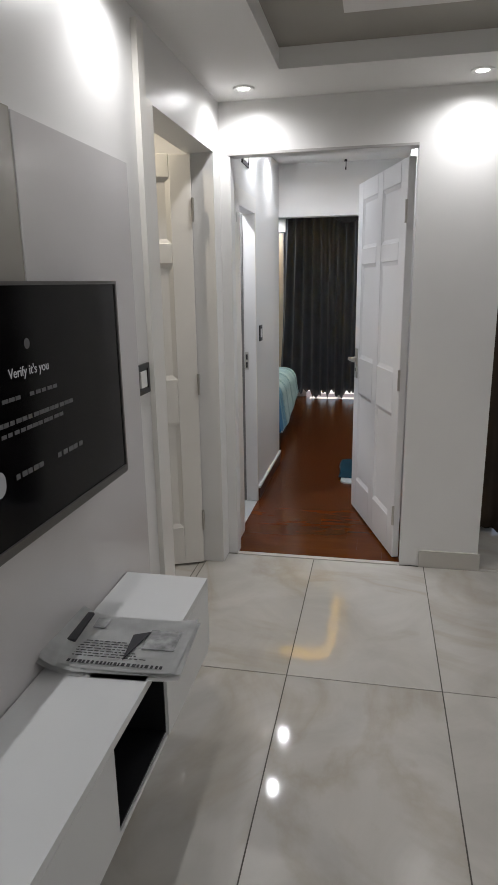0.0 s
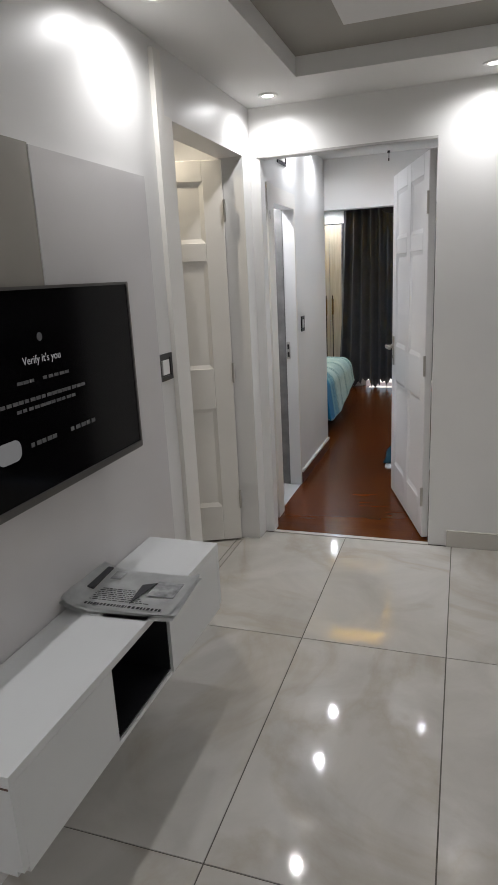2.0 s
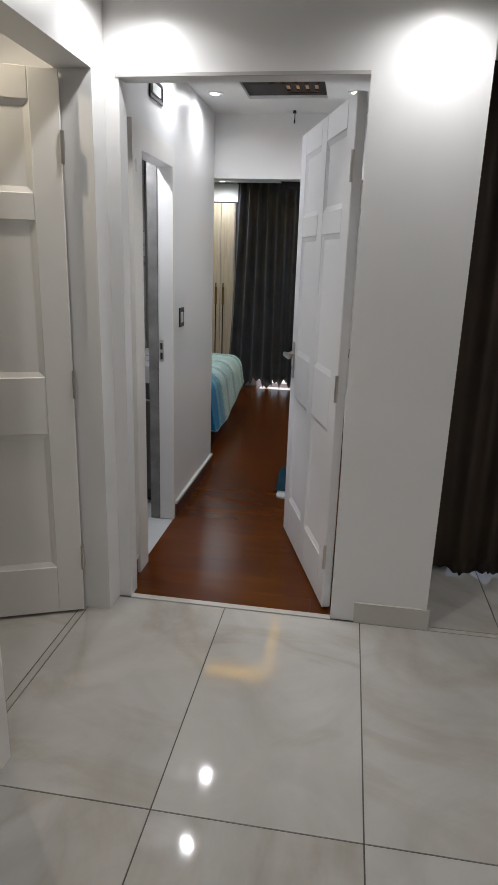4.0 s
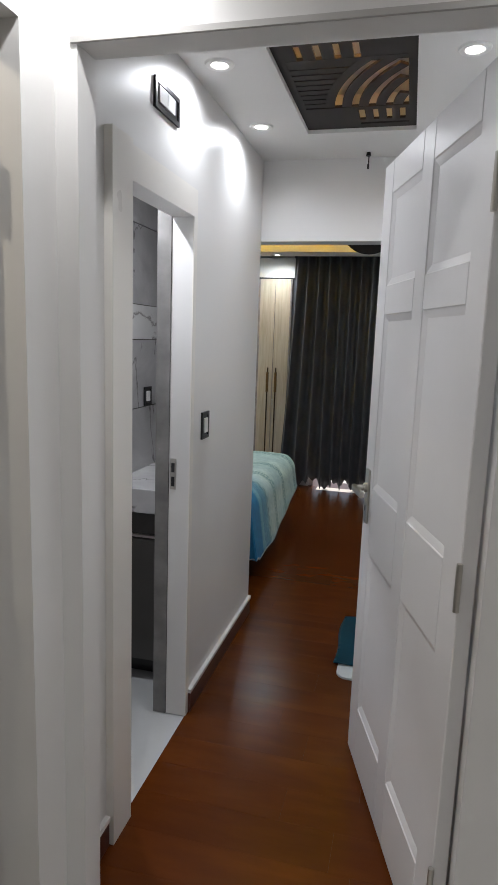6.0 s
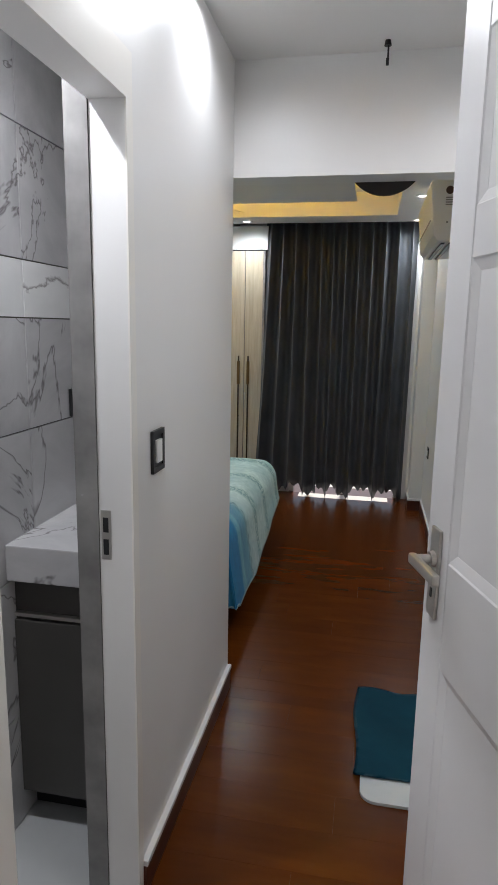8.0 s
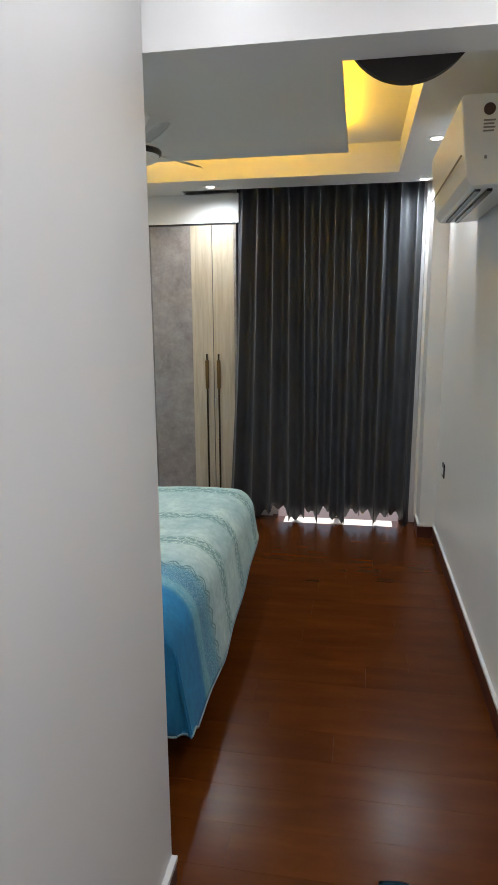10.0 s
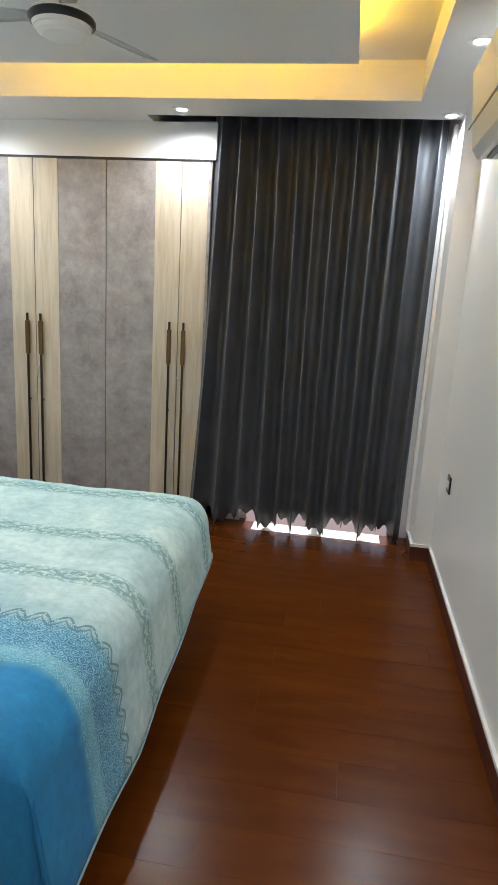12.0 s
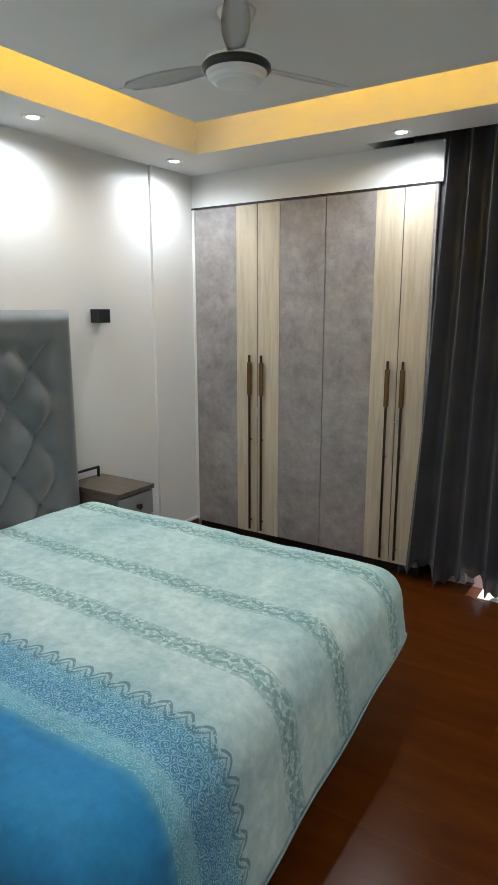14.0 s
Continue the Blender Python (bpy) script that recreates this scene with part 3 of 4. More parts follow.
# those at y below 0 or x above 1 are unseen, added as fill light
for x in (-0.385, 0.645, 1.675, 2.7):
    for y in (3.385, 2.154, 0.92, -0.31, -1.54, -2.6):
        if x in (-0.385, 2.7) or y in (3.385, -2.6):
            downlight(x, y, H_LIV, "living room downlights")
            downlamp(x, y, H_LIV, W_LIVING, LIVING)
for x, y in ((-0.445, 4.40), (-0.448, 5.01), (0.35, 4.42), (0.35, 5.01)):
    downlight(x, y, H_COR, "corridor downlights")
    downlamp(x, y, H_COR, W_CORR, COOL)
for x, y in ((-1.082, 8.38), (0.274, 8.42), (-2.33, 7.27), (-2.35, 8.24), (0.24, 7.50), (-2.36, 6.3), (-1.08, 5.86)):
    downlight(x, y, H_BED, "bedroom downlights")
    downlamp(x, y, H_BED, W_BED * (0.6 if y == 7.50 else 1.0), BEDCOOL)
downlight(-1.02, 3.12, 2.42, "side room downlights")
downlamp(-1.02, 3.12, 2.42, W_SIDE, SIDE_WARM)
downlight(-0.85, 4.3, 2.30, "bathroom downlights")
downlamp(-0.85, 4.3, 2.30, W_BATH, COOL)

# hidden amber strips on the hung panel
cove = thing("led_strip", (0, 0, 2.40), "glowing amber light strip hidden above the ceiling panel", "light strip")
for a in ((PX0 + 0.03, PX1 - 0.03, PY0 + 0.03, PY0 + 0.075), (PX0 + 0.03, PX1 - 0.03, PY1 - 0.075, PY1 - 0.03), (PX0 + 0.03, PX0 + 0.075, PY0 + 0.08, PY1 - 0.08), (PX1 - 0.075, PX1 - 0.03, PY0 + 0.08, PY1 - 0.08)):
    part("strip", boxes((*a, 2.395, 2.407)), LED, cove)


# ---- living room ----
tvx = -0.452
tv = thing("television", (tvx, 1.475, 0.995), "flat black television with a dark silver bezel, wall-mounted", "television")
TY, TYE, TZ0, TZ1 = 1.010, 1.945, 0.998, 1.530
body = part("body", boxes((tvx - 0.045, tvx - 0.004, TY + 0.004, TYE - 0.004, TZ0 + 0.004, TZ1 - 0.004), bevel=0.006), BLACK, tv)
part("bezel", boxes((tvx - 0.03, tvx + 0.003, TY, TY + 0.009, TZ0, TZ1), (tvx - 0.03, tvx + 0.003, TYE - 0.009, TYE, TZ0, TZ1), (tvx - 0.03, tvx + 0.003, TY + 0.009, TYE - 0.009, TZ1 - 0.008, TZ1),
                    (tvx - 0.03, tvx + 0.005, TY + 0.009, TYE - 0.009, TZ0, TZ0 + 0.020)), BEZEL, tv, "thin dark silver bezel")
screen = part("screen", boxes((tvx - 0.004, tvx, TY + 0.009, TYE - 0.009, TZ0 + 0.02, TZ1 - 0.008)), SCREEN, tv, "black glossy screen with faint white writing")
part("wall_mount", boxes((XL + 0.02, tvx - 0.045, 1.35, 1.6, 1.15, 1.4)), BLACK, tv)


def lettering(name, body_text, size, material, parent, m, label=""):
    cu = bpy.data.curves.new("text", "FONT")
    cu.body, cu.size, cu.extrude, cu.align_x, cu.align_y = body_text, size, 0.0004, "CENTER", "CENTER"
    tmp = bpy.data.objects.new("text", cu)
    me = bpy.data.meshes.new_from_object(tmp)
    bpy.data.objects.remove(tmp)
    me.transform(m)
    me.materials.clear()
    me.materials.append(material)
    ob = new(name, me)
    ob.parent = parent
    if parent.type == "EMPTY":
        ob.matrix_parent_inverse = Matrix.Translation(parent.location).inverted()
    return tagged(ob, label)


lettering("writing", "Verify it's you", 0.028, TVTEXT, screen, pose(tvx + 0.0015, 1.477, 1.353, 90, 0, 90), "white on-screen heading")
bars = [(1.37, 1.44, 1.300, 1.308), (1.47, 1.59, 1.300, 1.308), (1.30, 1.655, 1.254, 1.263), (1.355, 1.605, 1.233, 1.241), (1.39, 1.50, 1.142, 1.153), (1.56, 1.69, 1.142, 1.153)]
for y0, y1, z0, z1 in bars:
    bm = bmesh.new()
    n = max(2, int((y1 - y0) / 0.022))
    for k in range(n):
        a = y0 + (y1 - y0) * k / n
        box(bm, tvx, tvx + 0.001, a, a + (y1 - y0) / n * random.uniform(0.6, 0.92), z0, z1)
    part("text_line", bm, TVDIM, screen)
part("button", rounded_slab(1.265, 1.352, 1.124, 1.176, tvx, tvx + 0.0012, 0.022, lambda u, v, w: (w, u, v)), TVBTN, screen, "pale on-screen button")
bm = bmesh.new()
bmesh.ops.create_circle(bm, cap_ends=True, segments=20, radius=0.011, matrix=pose(tvx + 0.001, 1.477, 1.407, 0, 90, 0))
part("icon", bm, TVDIM, screen)

solid("wall_panel_taupe", boxes((XL, XL + 0.014, -0.4, 1.65, 1.30, 1.893), bevel=0.002), TAUPE, "taupe upper area of the gloss panelling on the television wall", "wall panel", "")
solid("wall_panel_pale", boxes((XL, XL + 0.016, -0.4, 2.30, 0.36, 1.298), (XL, XL + 0.016, 1.652, 2.30, 1.298, 1.888)), PALE, "pale grey gloss laminate panel on the television wall", "wall panel", "")

# floating console
C0, C1, CXF, CXB, CZ0, CZ1 = 0.945, 2.085, -0.262, XL + 0.02, 0.345, 0.600
con = thing("tv_console", (-0.4, 1.5, CZ0), "floating white gloss console with an open black niche", "console")
N0, N1 = 1.338, 1.655
part("top", boxes((CXB, CXF, C0, C1, CZ1 - 0.022, CZ1), bevel=0.0008), LAMINATE, con)
part("bottom", boxes((CXB, CXF - 0.02, C0 + 0.002, C1 - 0.002, CZ0, CZ0 + 0.018)), LAMINATE, con)
for a, c in ((C0, C0 + 0.018), (N0 - 0.018, N0), (N1, N1 + 0.018), (C1 - 0.018, C1)):
    part("side", boxes((CXB, CXF - (0.02 if N0 - 0.02 < a < N1 + 0.01 else 0.0), a, c, CZ0 + 0.018, CZ1 - 0.022)), LAMINATE, con)
part("drawer_front", boxes((CXF - 0.018, CXF, C0 + 0.0185, N0 - 0.002, CZ0 + 0.002, CZ1 - 0.0228), bevel=0.0004), LAMINATE, con)
part("drawer_front", boxes((CXF - 0.018, CXF, N1 + 0.012, C1 - 0.0185, CZ0 + 0.002, CZ1 - 0.0228), bevel=0.0004), LAMINATE, con)
part("niche", boxes((CXB + 0.002, CXB + 0.01, N0, N1, CZ0 + 0.018, CZ1 - 0.022), (CXB + 0.01, CXF - 0.004, N0, N0 + 0.004, CZ0 + 0.02, CZ1 - 0.024), (CXB + 0.01, CXF - 0.004, N1 - 0.004, N1, CZ0 + 0.02, CZ1 - 0.024),
                    (CXB + 0.01, CXF - 0.006, N0 + 0.004, N1 - 0.004, CZ0 + 0.018, CZ0 + 0.023), (CXB + 0.01, CXF - 0.006, N0 + 0.004, N1 - 0.004, CZ1 - 0.028, CZ1 - 0.023)), SHELF_BLACK, con, "black lined open niche")
part("rail", boxes((CXF - 0.018, CXF - 0.002, N0, N1, CZ0, CZ0 + 0.014)), LAMINATE, con)
part("corner_mark", boxes((CXF - 0.03, CXF - 0.004, C0 - 0.0015, C0, CZ1 - 0.032, CZ1 - 0.028)), BADGE, con)


# folded newspaper
def sheet(w, d, z, curl, seed, nx=18, ny=12, thick=0.0025):
    bm = bmesh.new()
    rnd = random.Random(seed)
    ph = rnd.uniform(0, 6)
    grid = []
    for i in range(nx + 1):
        row = []
        for j in range(ny + 1):
            x, y = -w / 2 + w * i / nx, -d / 2 + d * j / ny
            lift = (curl if x > 0 else curl + 0.028) * (abs(x) / (w / 2)) ** 4 + 0.002 * math.sin(9 * x + ph) * math.sin(11 * y + ph)
            row.append(bm.verts.new((x, y, z + max(0, lift) + 0.001)))
        grid.append(row)
    for i in range(nx):
        for j in range(ny):
            bm.faces.new((grid[i][j], grid[i + 1][j], grid[i + 1][j + 1], grid[i][j + 1]))
    bmesh.ops.solidify(bm, geom=bm.faces[:], thickness=-thick)
    return bm


paper = thing("newspaper", (-0.40, 1.66, CZ1), "folded black and white newspaper lying on the white console", "newspaper")
pm = pose(-0.375, 1.660, CZ1 + 0.0005, 0, 0, 4)
part("page", sheet(0.36, 0.26, 0.0, 0.006, 1), PAPER, paper, m=pm)
part("page", sheet(0.35, 0.25, 0.006, 0.010, 2), PAPER, paper, m=pm @ pose(0.004, 0.003, 0, 0, 0, 2))
page = part("page", sheet(0.345, 0.242, 0.012, 0.008, 3), PAPER, paper, m=pm @ pose(0.0, 0.006, 0, 0, 0, -2))
tm = pm @ pose(0.0, 0.006, 0.0185, 0, 0, -2)
bm = bmesh.new()
x = -0.13
while x < 0.14:
    w = random.uniform(0.003, 0.009)
    box(bm, x, x + w, -0.108, -0.096, 0, 0.0006)
    x += w + random.uniform(0.002, 0.006)
part("headline", bm, INK, page, "bold black headline", m=tm)
for k in range(7):
    bm = bmesh.new()
    x = -0.12 + 0.004 * k
    while x < 0.07 - 0.01 * k:
        w = random.uniform(0.006, 0.02)
        box(bm, x, x + w, -0.078 + 0.011 * k, -0.0748 + 0.011 * k, 0, 0.0005)
        x += w + 0.004
    part("text_line", bm, INK, page, m=tm)
part("picture", boxes((0.06, 0.145, -0.03, 0.06, 0, 0.0007)), GREYINK, page, "grey printed picture", m=tm)
part("picture", boxes((-0.12, -0.07, 0.05, 0.10, 0, 0.0007)), GREYINK, page, "grey printed picture", m=tm)
bm = bmesh.new()
v = [bm.verts.new(c) for c in ((0.03, -0.085, 0.001), (0.062, 0.045, 0.001), (0.02, 0.025, 0.001), (0.03, -0.085, 0.004), (0.062, 0.045, 0.004), (0.02, 0.025, 0.004))]
for f in ((0, 1, 2), (3, 5, 4), (0, 3, 4, 1), (1, 4, 5, 2), (2, 5, 3, 0)):
    bm.faces.new([v[k] for k in f])
part("fold", bm, INK, page, "dark folded corner", m=tm)
part("inside_page", boxes((-0.168, -0.12, -0.02, 0.12, 0.012, 0.030), bevel=0.003), INK, paper, "dark inner page showing at the fold", m=pm)

# clear bead and white holder, shaped to imitate a glint above the panel
bulb = thing("wall_bulb", (XL, 1.33, 1.92), "small clear bead in a white holder, added as a glint on the wall", "bulb")
bm = bmesh.new()
cyl(bm, (XL + 0.009, 1.33, 1.922), 0.011, 0.009, 0.016, "x", 20)
part("holder", bm, SWITCH, bulb)
bm = bmesh.new()
bmesh.ops.create_uvsphere(bm, u_segments=16, v_segments=10, radius=0.010, matrix=pose(XL + 0.026, 1.335, 1.917))
part("globe", bm, CLEAR, bulb, "clear glass bead", smooth=True)


def switch(y, z, w, h, x=XL, keys=1, name="light_switch", label="black-framed white wall switch"):
    e = thing(name, (x, y, z), label, "switch", "wall switches")
    t = 0.008
    bw = min(w, h) * 0.16
    part("frame", boxes((x, x + t, y - w / 2, y + w / 2, z - h / 2, z - h / 2 + bw), (x, x + t, y - w / 2, y + w / 2, z + h / 2 - bw, z + h / 2),
                        (x, x + t, y - w / 2, y - w / 2 + bw, z - h / 2 + bw, z + h / 2 - bw), (x, x + t, y + w / 2 - bw, y + w / 2, z - h / 2 + bw, z + h / 2 - bw)), BLACK, e, "black frame")
    part("base", boxes((x, x + 0.004, y - w / 2 + bw, y + w / 2 - bw, z - h / 2 + bw, z + h / 2 - bw)), BLACK, e)
    iw = (w - 2 * bw - 0.004)
    kw = iw * 0.72 / keys
    for k in range(keys):
        a = y + w / 2 - bw - iw * 0.95 + k * (kw + 0.003)
        part("key", boxes((x + 0.004, x + 0.011, a, a + kw, z - h * 0.27, z + h * 0.27), bevel=0.001), SWITCH, e, "white rocker key")
    return e


switch(2.367, 1.198, 0.115, 0.105)
switch(4.658, 1.178, 0.085, 0.108)
switch(4.215, 2.235, 0.20, 0.085, keys=2, label="black-framed double switch high on the wall")


# ---- curtains ----
def curtain(name, x0, x1, y, z0, z1, folds, depth, material, label, seed, hem=0.012, stray=0.3, flare=0.0, second=0.22):
    rnd = random.Random(seed)
    n, rows = folds * 14, 26
    phases = [rnd.uniform(-0.5, 0.5) for _ in range(folds + 2)]
    amps = [rnd.uniform(0.7, 1.15) for _ in range(folds + 2)]
    bm = bmesh.new()
    grid = []
    for j in range(rows + 1):
        s = j / rows
        row = []
        for i in range(n + 1):
            u = i / n
            k = min(int(u * folds), folds)
            ph = phases[k] * (1 - (u * folds % 1)) + phases[k + 1] * (u * folds % 1)
            a = amps[k] * (1 - (u * folds % 1)) + amps[k + 1] * (u * folds % 1)
            ang = math.tau * u * folds + stray * ph * (1 + 1.4 * (1 - s))
            d = depth * a * (0.75 + 0.25 * s) * (math.cos(ang) + second * math.cos(2 * ang + ph))
            xx = x0 + (x1 - x0) * u - flare * (1 - s) ** 1.3 * max(0, 1 - u * 3) ** 1.2 + depth * 0.35 * math.sin(ang) + 0.012 * (1 - s) * math.sin(5 * u + ph)
            zz = z0 + (z1 - z0) * s + (hem * math.sin(ang * 0.5 + 3 * ph) + hem * 0.5 * math.sin(19 * u * folds + 5 * ph) if j == 0 else 0)
            row.append(bm.verts.new((xx, y + d, zz)))
        grid.append(row)
    for j in range(rows):
        for i in range(n):
            bm.faces.new((grid[j][i], grid[j][i + 1], grid[j + 1][i + 1], grid[j + 1][i]))
    e = thing(name, ((x0 + x1) / 2, y, z0), label, "curtain")
    ob = part("drape", bm, material, e, smooth=True)
    sol = ob.modifiers.new("thickness", "SOLIDIFY")
    sol.thickness = 0.003
    return e


cur = curtain("bedroom_curtain", -0.955, 0.300, 8.60, 0.058, 2.435, 12, 0.055, CURTAIN, "floor-length charcoal satin curtain in deep pleats", 4, 0.042, 0.45, 0.12, 0.10)
bm = bmesh.new()
cyl(bm, (-0.35, 8.60, 2.432), 0.008, 0.008, 1.36, "x", 12)
part("track", bm, STEEL, cur, "thin steel curtain track")
cb = curtain("balcony_curtain", 0.82, 2.75, 4.125, 0.02, 2.315, 14, 0.032, BROWN, "floor-length dark brown striped curtain", 9, 0.015)
part("pelmet", boxes((0.815, 3.0, 4.17, 4.22, 2.30, 2.42)), PAINT, cb, "beige pelmet board")
side = thing("curtain_guide", (0.318, 8.60, 0.1), "slim white vertical trim beside the charcoal curtain", "trim strip")
part("strip", boxes((0.312, 0.333, 8.58, 8.63, 0.10, 2.33), bevel=0.002), GLOSS, side)
solid("window_bedroom", boxes((-0.72, -0.68, 8.76, 8.80, 0, 2.1), (0.22, 0.26, 8.76, 8.80, 0, 2.1), (-0.68, 0.22, 8.76, 8.80, 2.06, 2.1), (-0.25, -0.21, 8.76, 8.80, 0.0, 2.06)), GLOSS,
            "tall white balcony window frame behind the curtain", "window")

# ---- corridor ----
# carved grille in the ceiling recess
gr = thing("ceiling_grille", (-0.04, 4.72, 2.44), "dark walnut carved grille with curved slots, warm light behind", "ceiling grille")
gz0, gz1 = 2.426, 2.435
part("frame", boxes((GX0 + 0.001, GX0 + 0.03, GY0 + 0.001, GY1 - 0.001, gz0, gz1), (GX1 - 0.03, GX1 - 0.001, GY0 + 0.001, GY1 - 0.001, gz0, gz1), (GX0 + 0.03, GX1 - 0.03, GY0 + 0.001, GY0 + 0.05, gz0, gz1),
                    (GX0 + 0.03, GX1 - 0.03, GY1 - 0.05, GY1 - 0.001, gz0, gz1)), JALI, gr)
ix0, ix1, iy0, iy1 = GX0 + 0.03, GX1 - 0.03, GY0 + 0.05, GY1 - 0.05


def arc_bar(cx, cy, r, w, lo_y, hi_y):
    """The curved bars of one radius, cut to the frame: one bmesh for each unbroken run."""
    runs, open_run = [], None
    pts = []
    for k in range(721):
        a = math.tau * k / 720
        c, s = math.cos(a), math.sin(a)
        ok = ix0 - 0.004 <= cx + r * c <= ix1 + 0.004 and lo_y <= cy + r * s <= hi_y
        pts.append((ok, c, s))
    for (o1, c1, s1), (o2, c2, s2) in zip(pts, pts[1:]):
        if not (o1 and o2):
            open_run = None
        else:
            if open_run is None:
                open_run = bmesh.new()
                runs.append(open_run)
            bm = open_run
            lo = [bm.verts.new((cx + q * c, cy + q * s, z)) for z in (gz0, gz1) for q, c, s in ((r, c1, s1), (r + w, c1, s1), (r + w, c2, s2), (r, c2, s2))]
            for f in ((0, 3, 2, 1), (4, 5, 6, 7), (0, 1, 5, 4), (2, 3, 7, 6), (1, 2, 6, 5), (3, 0, 4, 7)):
                bm.faces.new([lo[i] for i in f])
    for bm in runs:
        bmesh.ops.remove_doubles(bm, verts=bm.verts, dist=0.0001)
    return runs


# swept fan of curved bars, straight ribs beside it, short teeth at both ends
ACX, ACY, FAN0, FAN1 = ix0 + 0.85, iy0 + 0.60, iy0 + 0.13, iy0 + 0.535
for k in range(7):
    for bm in arc_bar(ACX, ACY, 0.355 + 0.064 * k, 0.036, FAN0, FAN1):
        part("curved_slat", bm, JALI, gr)
for k in range(9):
    y = FAN0 + 0.002 + 0.045 * k
    end = ACX - math.sqrt(0.770 ** 2 - (y + 0.02 - ACY) ** 2)
    part("slat", boxes((ix0, max(ix0 + 0.05, end + 0.01), y, y + 0.036, gz0 + 0.001, gz1 - 0.001)), JALI, gr)
for k in range(5):
    a = ix0 + 0.062 * k
    part("tooth", boxes((a, a + 0.040, iy0, FAN0 - 0.03, gz0, gz1)), JALI, gr)
part("plate", boxes((ix0 + 0.288, ix1, iy0, FAN0 - 0.03, gz0, gz1)), JALI, gr)
for y0, y1 in ((FAN0 - 0.03, FAN0), (FAN1, FAN1 + 0.03)):
    part("crossbar", boxes((ix0, ix1, y0, y1, gz0 - 0.001, gz1 + 0.001)), JALI, gr)
part("plate", boxes((ix0, ix0 + 0.20, FAN1 + 0.03, iy1, gz0, gz1)), JALI, gr)
for k in range(4):
    a = ix0 + 0.225 + 0.052 * k
    part("tooth", boxes((a, min(a + 0.030, ix1), FAN1 + 0.03, iy1 - 0.05, gz0, gz1)), JALI, gr)
part("crossbar", boxes((ix0 + 0.20, ix1, iy1 - 0.05, iy1 - 0.018, gz0, gz1)), JALI, gr)
# added board that blocks the strip's light, so only the right side glows
part("backing", boxes((GX0 + 0.002, ix0 + 0.10, FAN0, GY1 - 0.002, gz1 + 0.006, gz1 + 0.012)), JALI, gr, "dark board added to keep the glow out of the left slots")
part("light_strip", boxes((-0.06, GX1 - 0.02, GY0 + 0.004, GY0 + 0.016, 2.50, 2.525)), LEDG, gr, "warm light strip")

hook = thing("ceiling_socket", (-0.03, 5.44, H_COR), "small dangling wire end with a black connector", "wire")
bm = bmesh.new()
cyl(bm, (-0.03, 5.44, H_COR - 0.008), 0.012, 0.009, 0.016, "z", 14)
cyl(bm, (-0.028, 5.44, H_COR - 0.035), 0.003, 0.003, 0.045, "z", 8)
part("wire", bm, BLACK, hook)
part("connector", boxes((-0.034, -0.024, 5.436, 5.446, H_COR - 0.074, H_COR - 0.052), bevel=0.002), BLACK, hook)

strike = thing("strike_plate", (-0.605, TY1, 1.0), "steel strike plate with two dark slots in the door jamb", "strike plate")
part("plate", boxes((-0.630, -0.606, TY1 - 0.002, TY1, 0.945, 1.065)), STEEL, strike)
part("slot", boxes((-0.625, -0.612, TY1 - 0.003, TY1 - 0.002, 0.957, 0.995)), BLACK, strike)
part("slot", boxes((-0.625, -0.612, TY1 - 0.003, TY1 - 0.002, 1.012, 1.048)), BLACK, strike)

# bath mats on the corridor floor
mat = thing("floor_mat", (0.14, 5.3, 0), "teal towelling floor mat with a wavy edge, crumpled", "mat")


def mat_mesh(x0, x1, y0, y1, z, wave, thick, seed):
    rnd = random.Random(seed)
    bm = bmesh.new()
    nx, ny = 26, 34
    grid = []
    for i in range(nx + 1):
        row = []
        for j in range(ny + 1):
            u, v = i / nx, j / ny
            x, y = x0 + (x1 - x0) * u, y0 + (y1 - y0) * v
            y += wave * math.sin(u * 8.5 + 0.6) * v * 0.8
            x += wave * 0.4 * math.sin(v * 7) * (1 - u)
            row.append(bm.verts.new((x, y, z + 0.004 * (1 + math.sin(6 * u + seed) * math.sin(5 * v)) + rnd.uniform(0, 0.0012))))
        grid.append(row)
    for i in range(nx):
        for j in range(ny):
            bm.faces.new((grid[i][j], grid[i + 1][j], grid[i + 1][j + 1], grid[i][j + 1]))
    bmesh.ops.solidify(bm, geom=bm.faces[:], thickness=-thick)
    return bm


part("towelling", mat_mesh(-0.02, 0.34, 5.07, 5.60, 0.012, 0.020, 0.014, 2), TEAL, mat, smooth=True)
mat2 = thing("rubber_mat", (0.15, 5.1, 0), "white rounded rubber mat under the teal mat", "mat")
part("sheet", rounded_slab(0.005, 0.36, 4.965, 5.30, 0.0, 0.010, 0.05, lambda u, v, w: (u, v, w)), MATW, mat2)

clock = thing("wall_clock", (-0.015, YL2, 2.12), "round dark brown wall clock over the bedroom opening", "clock")
bm = bmesh.new()
cyl(bm, (-0.015, YL2 + 0.02, 2.122), 0.150, 0.145, 0.04, "y", 48)
part("case", bm, JALI, clock)
bm = bmesh.new()
cyl(bm, (-0.015, YL2 + 0.042, 2.122), 0.125, 0.125, 0.004, "y", 48)
part("dial", bm, SWITCH, clock)

